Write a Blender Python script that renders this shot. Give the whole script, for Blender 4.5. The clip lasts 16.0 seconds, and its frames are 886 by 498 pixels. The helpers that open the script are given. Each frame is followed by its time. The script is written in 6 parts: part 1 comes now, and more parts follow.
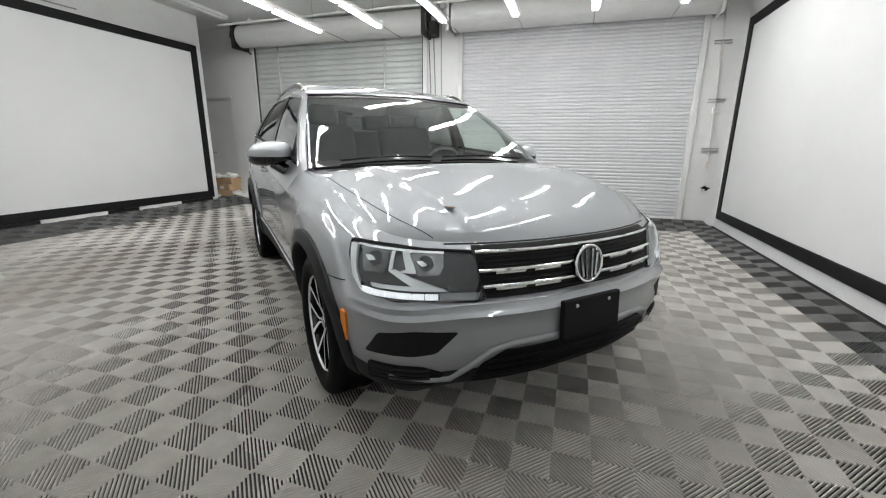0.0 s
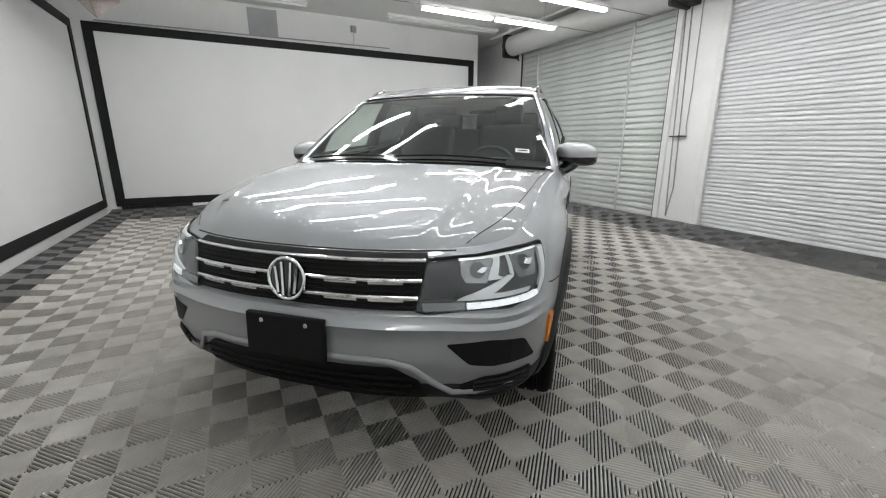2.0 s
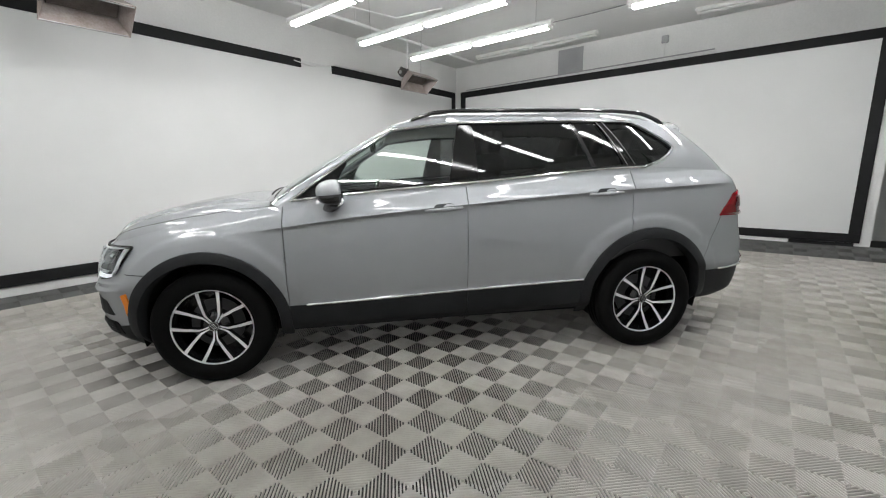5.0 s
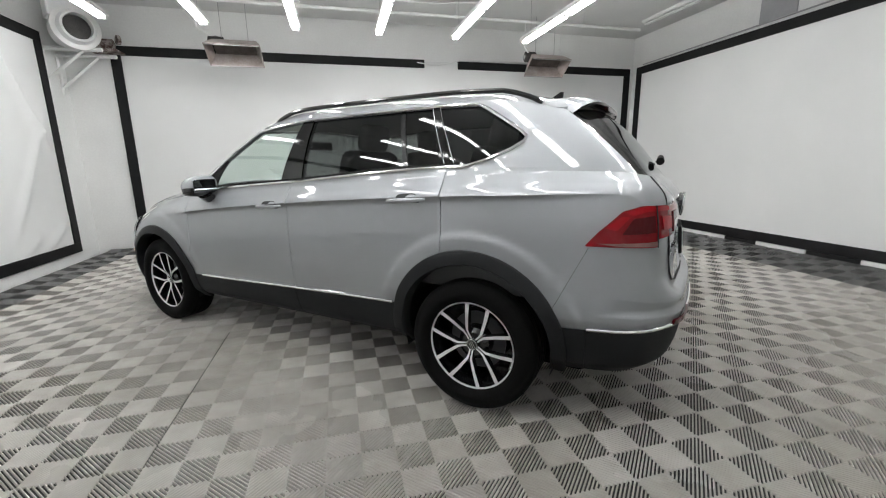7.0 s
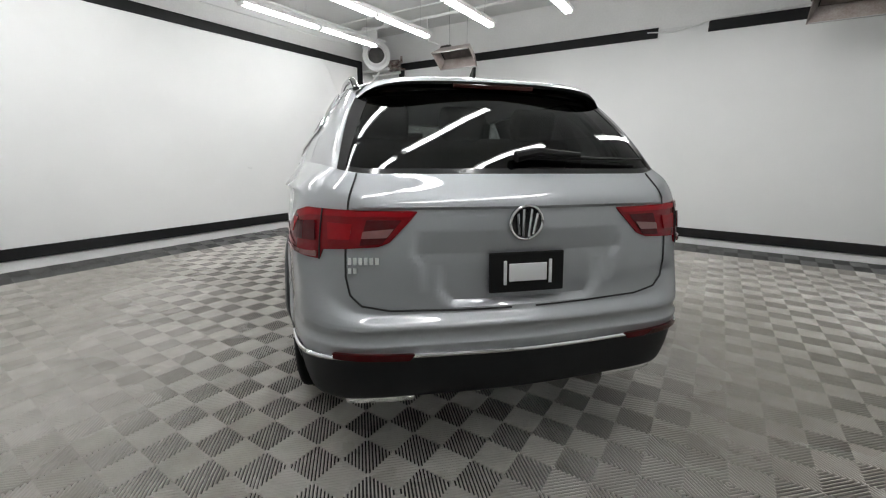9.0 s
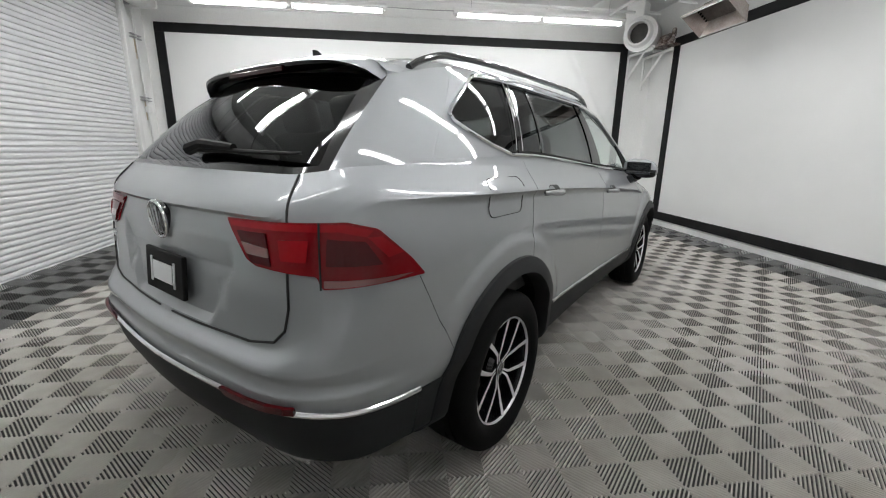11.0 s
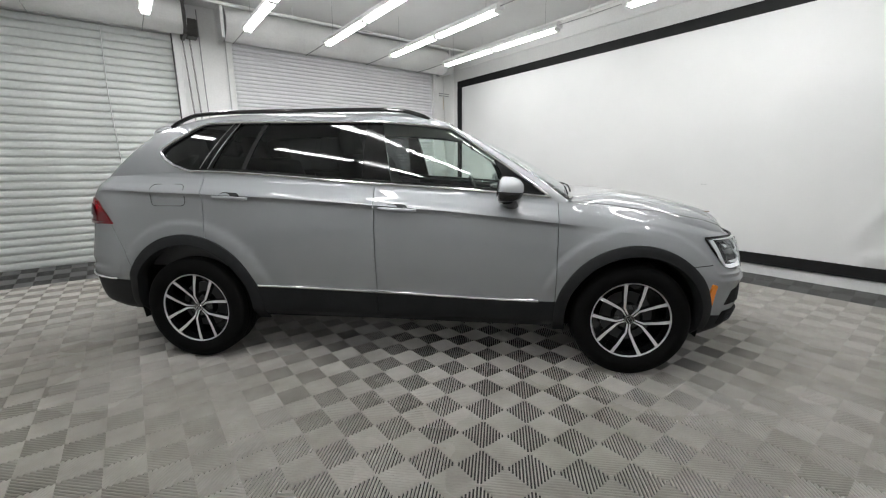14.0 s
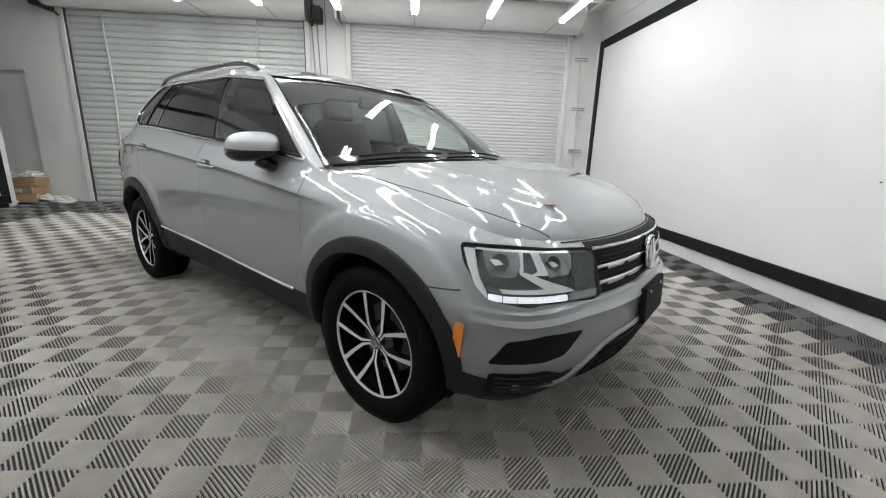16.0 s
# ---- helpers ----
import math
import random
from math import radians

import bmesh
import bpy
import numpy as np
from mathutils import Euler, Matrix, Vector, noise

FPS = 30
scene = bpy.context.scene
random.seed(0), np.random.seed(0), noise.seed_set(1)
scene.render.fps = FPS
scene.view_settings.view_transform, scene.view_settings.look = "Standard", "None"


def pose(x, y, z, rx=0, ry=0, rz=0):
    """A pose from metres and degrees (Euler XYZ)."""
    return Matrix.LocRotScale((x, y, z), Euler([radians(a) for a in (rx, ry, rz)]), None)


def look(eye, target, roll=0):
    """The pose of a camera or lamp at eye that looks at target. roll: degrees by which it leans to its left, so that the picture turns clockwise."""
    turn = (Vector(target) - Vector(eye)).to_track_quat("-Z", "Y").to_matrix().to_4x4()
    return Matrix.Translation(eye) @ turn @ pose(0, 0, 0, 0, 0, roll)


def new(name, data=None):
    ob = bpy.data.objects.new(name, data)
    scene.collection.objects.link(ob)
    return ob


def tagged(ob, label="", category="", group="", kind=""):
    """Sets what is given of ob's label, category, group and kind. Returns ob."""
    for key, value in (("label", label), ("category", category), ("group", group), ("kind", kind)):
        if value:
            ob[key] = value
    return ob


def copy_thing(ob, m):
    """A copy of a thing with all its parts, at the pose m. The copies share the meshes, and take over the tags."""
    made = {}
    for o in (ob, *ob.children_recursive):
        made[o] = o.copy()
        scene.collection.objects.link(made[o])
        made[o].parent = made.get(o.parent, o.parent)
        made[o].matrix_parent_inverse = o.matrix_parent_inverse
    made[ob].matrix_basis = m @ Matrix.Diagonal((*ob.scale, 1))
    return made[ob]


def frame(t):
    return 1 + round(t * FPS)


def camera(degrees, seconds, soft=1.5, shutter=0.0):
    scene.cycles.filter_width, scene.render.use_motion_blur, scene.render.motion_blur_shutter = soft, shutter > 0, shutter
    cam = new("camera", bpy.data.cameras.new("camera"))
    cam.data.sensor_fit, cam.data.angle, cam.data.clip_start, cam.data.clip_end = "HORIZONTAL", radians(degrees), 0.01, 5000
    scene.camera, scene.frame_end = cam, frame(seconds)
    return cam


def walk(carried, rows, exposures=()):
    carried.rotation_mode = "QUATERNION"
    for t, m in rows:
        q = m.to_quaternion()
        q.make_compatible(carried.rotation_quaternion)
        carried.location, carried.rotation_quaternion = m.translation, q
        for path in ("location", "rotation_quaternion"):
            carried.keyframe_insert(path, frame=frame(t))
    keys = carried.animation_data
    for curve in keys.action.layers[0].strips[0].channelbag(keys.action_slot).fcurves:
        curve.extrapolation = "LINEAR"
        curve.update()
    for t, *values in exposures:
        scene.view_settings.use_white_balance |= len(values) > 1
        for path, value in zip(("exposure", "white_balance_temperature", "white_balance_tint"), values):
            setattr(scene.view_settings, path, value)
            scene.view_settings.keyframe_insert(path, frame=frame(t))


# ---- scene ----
cam = camera(94.6, 16.0, soft=1.1)
PATH = [
    (0, (1.516, -3.178, 1.186), (0.934, -1.327, 0.697), 0.6),
    (0.5, (2.011, -3.007, 1.195), (1.108, -1.296, 0.687), -0.2),
    (1, (2.5, -2.738, 1.214), (1.269, -1.248, 0.699), -0.5),
    (1.5, (2.823, -2.209, 1.203), (1.313, -0.999, 0.701), -0.1),
    (2, (3.046, -1.632, 1.2), (1.313, -0.771, 0.695), 0.2),
    (2.5, (3.136, -1.001, 1.2), (1.26, -0.523, 0.698), 0.4),
    (3, (3.186, -0.369, 1.219), (1.251, -0.265, 0.724), 0.5),
    (3.5, (3.225, 0.333, 1.229), (1.3, 0.061, 0.759), 0.2),
    (4, (3.115, 0.996, 1.214), (1.264, 0.38, 0.772), -0.1),
    (4.2, (3.049, 1.242, 1.222), (1.245, 0.492, 0.796), -0.3),
    (6.5, (0.849, 3.367, 1.262), (0.057, 1.573, 0.869), -1.1),
    (7, (0.174, 3.451, 1.262), (-0.304, 1.553, 0.851), -0.9),
    (7.5, (-0.49, 3.474, 1.26), (-0.593, 1.522, 0.835), -0.8),
    (8, (-1.117, 3.379, 1.258), (-0.832, 1.448, 0.82), -0.7),
    (8.5, (-1.722, 3.259, 1.265), (-1.018, 1.439, 0.829), -0.1),
    (9, (-2.238, 2.96, 1.262), (-1.167, 1.332, 0.808), 0.6),
    (9.5, (-2.727, 2.584, 1.28), (-1.331, 1.23, 0.815), 1.1),
    (10, (-3.072, 2.052, 1.277), (-1.418, 1.04, 0.789), 1.5),
    (12.5, (-3.196, -1.201, 1.262), (-1.418, -0.376, 0.862), -0.9),
    (13, (-2.864, -1.814, 1.277), (-1.259, -0.687, 0.884), -1.2),
    (13.5, (-2.467, -2.372, 1.28), (-1.067, -0.999, 0.889), -1.2),
    (14, (-1.892, -2.769, 1.258), (-0.71, -1.205, 0.864), -0.5),
    (14.5, (-1.284, -3.042, 1.254), (-0.347, -1.325, 0.837), 0.3),
    (15, (-0.636, -3.139, 1.224), (0.026, -1.305, 0.779), 1.0),
    (15.5, (-0.028, -3.173, 1.194), (0.372, -1.268, 0.735), 1.8),
    (16, (0.553, -3.184, 1.157), (0.709, -1.249, 0.675), 1.9),
]
walk(cam, [(t, look(eye, target, roll)) for t, eye, target, roll in PATH], exposures=[(0.0, 0.12), (1.5, 0.08), (4.0, 0.13), (7.0, 0.15), (8.0, 0.04), (9.5, -0.04), (12.5, 0.05), (13.5, -0.02), (14.5, -0.03), (16.0, 0.10)])

# ---- light and exposure ----
world = bpy.data.worlds.new("world")
scene.world = world
world.use_nodes = True
world.node_tree.nodes["Background"].inputs[0].default_value = (0.8, 0.85, 0.9, 1)
world.node_tree.nodes["Background"].inputs[1].default_value = 0.02
TUBE_GLOW = 31.0

# ---- plan, metres ----
WX, EX, SY, DY, CEIL = -5.33, 3.68, -3.6, 4.18, 3.45
PITCH, GX, GY = 0.1524, -0.0025, -0.0325


# ---- helpers ----
def mat(name, color, rough=0.5, metal=0.0, **more):
    m = bpy.data.materials.new(name)
    m.use_nodes = True
    b = m.node_tree.nodes["Principled BSDF"]
    b.inputs["Base Color"].default_value = (*color, 1)
    b.inputs["Roughness"].default_value = rough
    b.inputs["Metallic"].default_value = metal
    for k, v in more.items():
        b.inputs[k.replace("_", " ")].default_value = v
    return m


def vary(m, dark, light, scale=4.0, fine=60.0, bump=0.0, rough=None, stretch=(1, 1, 1), by_object=0.0, bump_scale=None, contrast=(0.3, 0.7)):
    """Two scales of colour variation, fine relief and, if asked, a tone of its own for each object."""
    t = m.node_tree
    n, l = t.nodes, t.links
    b = n["Principled BSDF"]
    co = n.new("ShaderNodeTexCoord")
    mp = n.new("ShaderNodeMapping")
    mp.inputs["Scale"].default_value = stretch
    l.new(co.outputs["Object"], mp.inputs[0])
    n1 = n.new("ShaderNodeTexNoise")
    n1.inputs["Scale"].default_value = scale
    n1.inputs["Detail"].default_value = 5
    n2 = n.new("ShaderNodeTexNoise")
    n2.inputs["Scale"].default_value = fine
    n2.inputs["Detail"].default_value = 3
    l.new(mp.outputs[0], n1.inputs["Vector"])
    l.new(mp.outputs[0], n2.inputs["Vector"])
    mx = n.new("ShaderNodeMath")
    mx.operation = "MULTIPLY_ADD"
    mx.inputs[1].default_value = 0.35
    ad = n.new("ShaderNodeMath")
    ad.operation = "MULTIPLY"
    ad.inputs[1].default_value = 0.65
    l.new(n1.outputs["Fac"], ad.inputs[0])
    l.new(n2.outputs["Fac"], mx.inputs[0])
    l.new(ad.outputs[0], mx.inputs[2])
    fac = mx.outputs[0]
    if by_object:
        oi = n.new("ShaderNodeObjectInfo")
        sh = n.new("ShaderNodeMath")
        sh.operation = "MULTIPLY_ADD"
        sh.inputs[1].default_value = by_object
        sub = n.new("ShaderNodeMath")
        sub.operation = "SUBTRACT"
        sub.inputs[1].default_value = by_object / 2
        l.new(oi.outputs["Random"], sh.inputs[0])
        l.new(fac, sub.inputs[0])
        l.new(sub.outputs[0], sh.inputs[2])
        fac = sh.outputs[0]
    cr = n.new("ShaderNodeValToRGB")
    cr.color_ramp.elements[0].position, cr.color_ramp.elements[1].position = contrast
    cr.color_ramp.elements[0].color = (*dark, 1)
    cr.color_ramp.elements[1].color = (*light, 1)
    l.new(fac, cr.inputs[0])
    l.new(cr.outputs[0], b.inputs["Base Color"])
    if rough:
        rr = n.new("ShaderNodeMapRange")
        rr.inputs["To Min"].default_value, rr.inputs["To Max"].default_value = rough
        l.new(n1.outputs["Fac"], rr.inputs["Value"])
        l.new(rr.outputs[0], b.inputs["Roughness"])
    if bump:
        bp = n.new("ShaderNodeBump")
        bp.inputs["Strength"].default_value = bump
        bp.inputs["Distance"].default_value = 0.01
        src = n2
        if bump_scale:
            src = n.new("ShaderNodeTexNoise")
            src.inputs["Scale"].default_value = bump_scale
            src.inputs["Detail"].default_value = 4
            l.new(mp.outputs[0], src.inputs["Vector"])
        l.new(src.outputs["Fac"], bp.inputs["Height"])
        l.new(bp.outputs[0], b.inputs["Normal"])
    return m


def solid(name, bm, material, parent=None, smooth=False, m=None):
    """Links a bmesh as one mesh object."""
    me = bpy.data.meshes.new(name)
    bm.normal_update()
    bm.to_mesh(me)
    bm.free()
    for x in (material if isinstance(material, (list, tuple)) else [material]):
        me.materials.append(x)
    if smooth:
        me.shade_smooth()
        me.set_sharp_from_angle(angle=math.radians(32))
    ob = new(name, me)
    if parent is not None:
        ob.parent = parent
    if m is not None:
        ob.matrix_local = m
    return ob


def part(name, bm, material, parent, label="", smooth=False, m=None):
    ob = solid(name, bm, material, parent, smooth, m)
    return tagged(ob, label) if label else ob


def box(bm, x0, x1, y0, y1, z0, z1, bevel=0.0, seg=1):
    r = bmesh.ops.create_cube(bm, size=1)
    bmesh.ops.scale(bm, vec=(x1 - x0, y1 - y0, z1 - z0), verts=r["verts"])
    bmesh.ops.translate(bm, vec=((x0 + x1) / 2, (y0 + y1) / 2, (z0 + z1) / 2), verts=r["verts"])
    if bevel:
        es = {e for v in r["verts"] for e in v.link_edges}
        bmesh.ops.bevel(bm, geom=list(es), offset=bevel, segments=seg, affect="EDGES", profile=0.5)
    return bm


def boxed(x0, x1, y0, y1, z0, z1, bevel=0.0, seg=1):
    return box(bmesh.new(), x0, x1, y0, y1, z0, z1, bevel, seg)


def tube(bm, pts, r, n=10, cap=True, closed=False, flat=None):
    """A round bar along a line of points; r may be a number or one radius a point; flat: (wide, high) factors of the section."""
    pts = [Vector(p) for p in pts]
    rs = r if isinstance(r, (list, tuple)) else [r] * len(pts)
    rings = []
    k = len(pts)
    side = None
    for i, p in enumerate(pts):
        a = pts[i - 1] if (i or closed) else p
        b = pts[(i + 1) % k] if (i < k - 1 or closed) else p
        d = (b - a).normalized()
        if side is None:
            side = d.cross(Vector((0, 0, 1)))
            if side.length < 1e-3:
                side = d.cross(Vector((0, 1, 0)))
        side = (side - d * side.dot(d)).normalized()
        up = side.cross(d)
        fw, fh = flat or (1, 1)
        rings.append([bm.verts.new(p + rs[i] * (fw * math.cos(2 * math.pi * j / n) * side + fh * math.sin(2 * math.pi * j / n) * up)) for j in range(n)])
    for i in range(k if closed else k - 1):
        A, B = rings[i], rings[(i + 1) % k]
        for j in range(n):
            bm.faces.new((A[j], A[(j + 1) % n], B[(j + 1) % n], B[j]))
    if cap and not closed:
        bm.faces.new(rings[0][::-1])
        bm.faces.new(rings[-1])
    return bm


def tubed(pts, r, n=10, **k):
    return tube(bmesh.new(), pts, r, n, **k)


def lathe(bm, prof, n=32, axis="x", at=(0, 0, 0)):
    """Turns a profile of (along, radius) round an axis."""
    rings = []
    for s, r in prof:
        ring = []
        for j in range(n):
            a = 2 * math.pi * j / n
            c, d = r * math.cos(a), r * math.sin(a)
            p = {"x": (s, c, d), "y": (d, s, c), "z": (c, d, s)}[axis]
            ring.append(bm.verts.new(Vector(p) + Vector(at)))
        rings.append(ring)
    for A, B in zip(rings, rings[1:]):
        for j in range(n):
            bm.faces.new((A[j], A[(j + 1) % n], B[(j + 1) % n], B[j]))
    return bm


def prism(bm, poly, h, place):
    """A plate with the outline poly (2D), from 0 to h; place maps (u, v, w) into the mesh."""
    a = [bm.verts.new(place(u, v, 0)) for u, v in poly]
    b = [bm.verts.new(place(u, v, h)) for u, v in poly]
    bm.faces.new(a[::-1])
    bm.faces.new(b)
    for i in range(len(poly)):
        j = (i + 1) % len(poly)
        bm.faces.new((a[i], a[j], b[j], b[i]))
    return bm


def thing(name, label, category, m=None, group="", kind=""):
    e = new(name)
    if m is not None:
        e.matrix_world = m
    return tagged(e, label, category, group, kind)


def turn_to(m, bm):
    bmesh.ops.transform(bm, matrix=m, verts=bm.verts)
    return bm


# ---- materials ----
M_PLASTER = vary(mat("wall_paint", (0.72, 0.72, 0.71), 0.55), (0.70, 0.70, 0.69), (0.82, 0.82, 0.81), 1.3, 40, 0.12, (0.45, 0.65))
M_CEIL = vary(mat("ceiling_paint", (0.7, 0.7, 0.7), 0.7), (0.68, 0.68, 0.67), (0.78, 0.78, 0.77), 1.0, 50, 0.1)
M_SCREEN = vary(mat("screen_cloth", (0.8, 0.8, 0.79), 0.75), (0.66, 0.665, 0.66), (0.74, 0.74, 0.735), 0.9, 220, 0.05)
M_BLACKBAR = vary(mat("black_frame", (0.02, 0.02, 0.022), 0.6, Specular_IOR_Level=0.25), (0.005, 0.005, 0.0055), (0.011, 0.011, 0.0115), 6, 90, 0.1)
M_CONCRETE = vary(mat("dark_concrete", (0.01, 0.01, 0.01), 0.85, Specular_IOR_Level=0.08), (0.012, 0.012, 0.012), (0.026, 0.025, 0.024), 2.2, 50, 0.25)
M_GREYSLAT = vary(mat("grey_slat_paint", (0.42, 0.44, 0.43), 0.45, 0.1), (0.52, 0.54, 0.525), (0.65, 0.67, 0.655), 1.5, 30, 0.05, (0.35, 0.55), by_object=0.12)
M_WHITESLAT = vary(mat("white_slat_paint", (0.74, 0.74, 0.76), 0.35), (0.68, 0.68, 0.70), (0.78, 0.78, 0.79), 1.5, 30, 0.04, (0.28, 0.42), by_object=0.08)
M_WHITEMETAL = vary(mat("white_enamel", (0.75, 0.75, 0.74), 0.35), (0.66, 0.66, 0.65), (0.78, 0.78, 0.77), 2.5, 45, 0.03)
M_STEEL = vary(mat("dull_steel", (0.42, 0.42, 0.42), 0.42, 0.85), (0.32, 0.32, 0.32), (0.5, 0.5, 0.5), 3, 80, 0.05)
M_DARKSTEEL = vary(mat("dark_steel", (0.06, 0.06, 0.06), 0.5, 0.5), (0.03, 0.03, 0.03), (0.09, 0.085, 0.08), 8, 80, 0.1)
# near-black slab colour stands in for the shade down in the tile slots
M_UNDER = vary(mat("damp_concrete", (0.03, 0.03, 0.028), 0.8), (0.010, 0.010, 0.0095), (0.022, 0.021, 0.02), 0.7, 30, 0.1)
M_TILE = vary(mat("grey_tile_plastic", (0.3, 0.3, 0.29), 0.42), (0.33, 0.312, 0.280), (0.51, 0.492, 0.462), 0.55, 9, 0.0, (0.20, 0.34), by_object=0.12)
M_TILEDARK = vary(mat("graphite_tile_plastic", (0.07, 0.07, 0.07), 0.45), (0.075, 0.075, 0.073), (0.12, 0.12, 0.117), 0.8, 9, 0.0, (0.38, 0.52), by_object=0.2)
M_TUBE = mat("lit_tube", (1, 1, 1), 0.4, Emission_Color=(0.975, 0.985, 0.985, 1), Emission_Strength=TUBE_GLOW)
M_TUBEWEST = mat("lit_new_tube", (1, 1, 1), 0.4, Emission_Color=(0.975, 0.985, 0.985, 1), Emission_Strength=TUBE_GLOW * 1.36)
M_TUBEEAST = mat("lit_worn_tube", (1, 1, 1), 0.4, Emission_Color=(0.975, 0.985, 0.985, 1), Emission_Strength=TUBE_GLOW * 0.88)
M_TUBEOFF = mat("dark_tube", (0.7, 0.71, 0.7), 0.25)

def worn_dimmed_floor(m, dirt, patches):
    """Moves a material's pattern into the room's own space and lays broad walked-in dirt and dimming over it."""
    t = m.node_tree
    n, l = t.nodes, t.links
    b = n["Principled BSDF"]
    geo = n.new("ShaderNodeNewGeometry")
    mp = next(x for x in n if x.bl_idname == "ShaderNodeMapping")
    l.new(geo.outputs["Position"], mp.inputs[0])
    ns = n.new("ShaderNodeTexNoise")
    ns.inputs["Scale"].default_value = 0.9
    ns.inputs["Detail"].default_value = 6
    ns.inputs["Roughness"].default_value = 0.6
    l.new(geo.outputs["Position"], ns.inputs["Vector"])
    total = None
    for cx, cy, rx, ry, amount in patches:
        sub = n.new("ShaderNodeVectorMath")
        sub.operation = "SUBTRACT"
        sub.inputs[1].default_value = (cx, cy, 0)
        div = n.new("ShaderNodeVectorMath")
        div.operation = "DIVIDE"
        div.inputs[1].default_value = (rx, ry, 1)
        ln = n.new("ShaderNodeVectorMath")
        ln.operation = "LENGTH"
        l.new(geo.outputs["Position"], sub.inputs[0])
        l.new(sub.outputs[0], div.inputs[0])
        l.new(div.outputs[0], ln.inputs[0])
        ad = n.new("ShaderNodeMath")
        ad.operation = "MULTIPLY_ADD"
        ad.inputs[1].default_value = 0.9
        l.new(ns.outputs["Fac"], ad.inputs[0])
        l.new(ln.outputs["Value"], ad.inputs[2])
        mr = n.new("ShaderNodeMapRange")
        mr.interpolation_type = "SMOOTHSTEP"
        mr.inputs["From Min"].default_value, mr.inputs["From Max"].default_value = 0.75, 1.5
        mr.inputs["To Min"].default_value, mr.inputs["To Max"].default_value = amount, 0.0
        l.new(ad.outputs[0], mr.inputs["Value"])
        if total is None:
            total = mr.outputs[0]
        else:
            mx = n.new("ShaderNodeMath")
            mx.operation = "MAXIMUM"
            l.new(total, mx.inputs[0])
            l.new(mr.outputs[0], mx.inputs[1])
            total = mx.outputs[0]
    mix = n.new("ShaderNodeMix")
    mix.data_type = "RGBA"
    mix.inputs["B"].default_value = (*dirt, 1)
    l.new(b.inputs["Base Color"].links[0].from_socket, mix.inputs["A"])
    l.new(total, mix.inputs["Factor"])
    l.new(mix.outputs["Result"], b.inputs["Base Color"])


# tyre dirt and grime where cars and feet pass: by the grey door and along the west side, where the patch also darkens
# tiles lit too strongly by the tubes
worn_dimmed_floor(M_TILE, (0.17, 0.15, 0.125), ((-2.75, 0.2, 1.1, 2.6, 0.4), (-1.6, 3.1, 1.3, 0.5, 0.3)))

# ---- the room ----
def wall(name, holes, along, a0, a1, plane, out, z1, label):
    """A wall 0.2 thick whose inner face lies at plane; along is the axis it runs on, holes are (a0, a1, z0, z1)."""
    bm = bmesh.new()
    cuts = sorted({a0, a1, *[h[0] for h in holes], *[h[1] for h in holes]})
    lo, hi = sorted((plane, plane + 0.2 * out))
    for c0, c1 in zip(cuts, cuts[1:]):
        spans = [(0.0, z1)]
        for h in holes:
            if h[0] <= c0 and h[1] >= c1:
                spans = [s for s in ((0.0, h[2]), (h[3], z1)) if s[1] - s[0] > 1e-4]
        for s0, s1 in spans:
            if along == "x":
                box(bm, c0, c1, lo, hi, s0, s1)
            else:
                box(bm, lo, hi, c0, c1, s0, s1)
    bmesh.ops.remove_doubles(bm, verts=bm.verts, dist=1e-4)
    return tagged(solid(name, bm, M_PLASTER), label, "wall", kind="structure")


GREY = (-4.80, -1.18, 0.0, 3.04)
WHITE = (-0.48, 3.13, 0.0, 3.06)
SIDE_DOOR = (-6.34, -5.54, 0.0, 2.16)
wall("wall_north", [SIDE_DOOR, GREY, WHITE], "x", -6.9, EX + 0.2, DY, 1, CEIL, "white painted wall with two rolling door openings")
wall("wall_east", [], "y", SY - 0.2, DY, EX, 1, CEIL, "white painted wall behind the long backdrop screen")
wall("wall_south", [], "x", -7.1, EX, SY, -1, CEIL, "white painted wall below the gas heaters")
wall("wall_west", [], "y", SY, 3.36, WX, -1, CEIL, "white painted wall above a backdrop screen")
wall("wall_recess_back", [], "y", SY, DY + 0.2, -6.9, -1, CEIL, "white painted wall at the end of the corner recess")
tagged(solid("floor", boxed(-7, EX + 0.4, SY - 0.4, 6, -0.25, -0.0122), M_UNDER), "concrete floor slab under the tiles, coloured near-black for the shade in their slots", "floor", kind="structure")
tagged(solid("ceiling", boxed(-7, EX + 0.2, SY - 0.2, 6, CEIL, CEIL + 0.15), M_CEIL), "off-white painted flat ceiling", "ceiling", kind="structure")


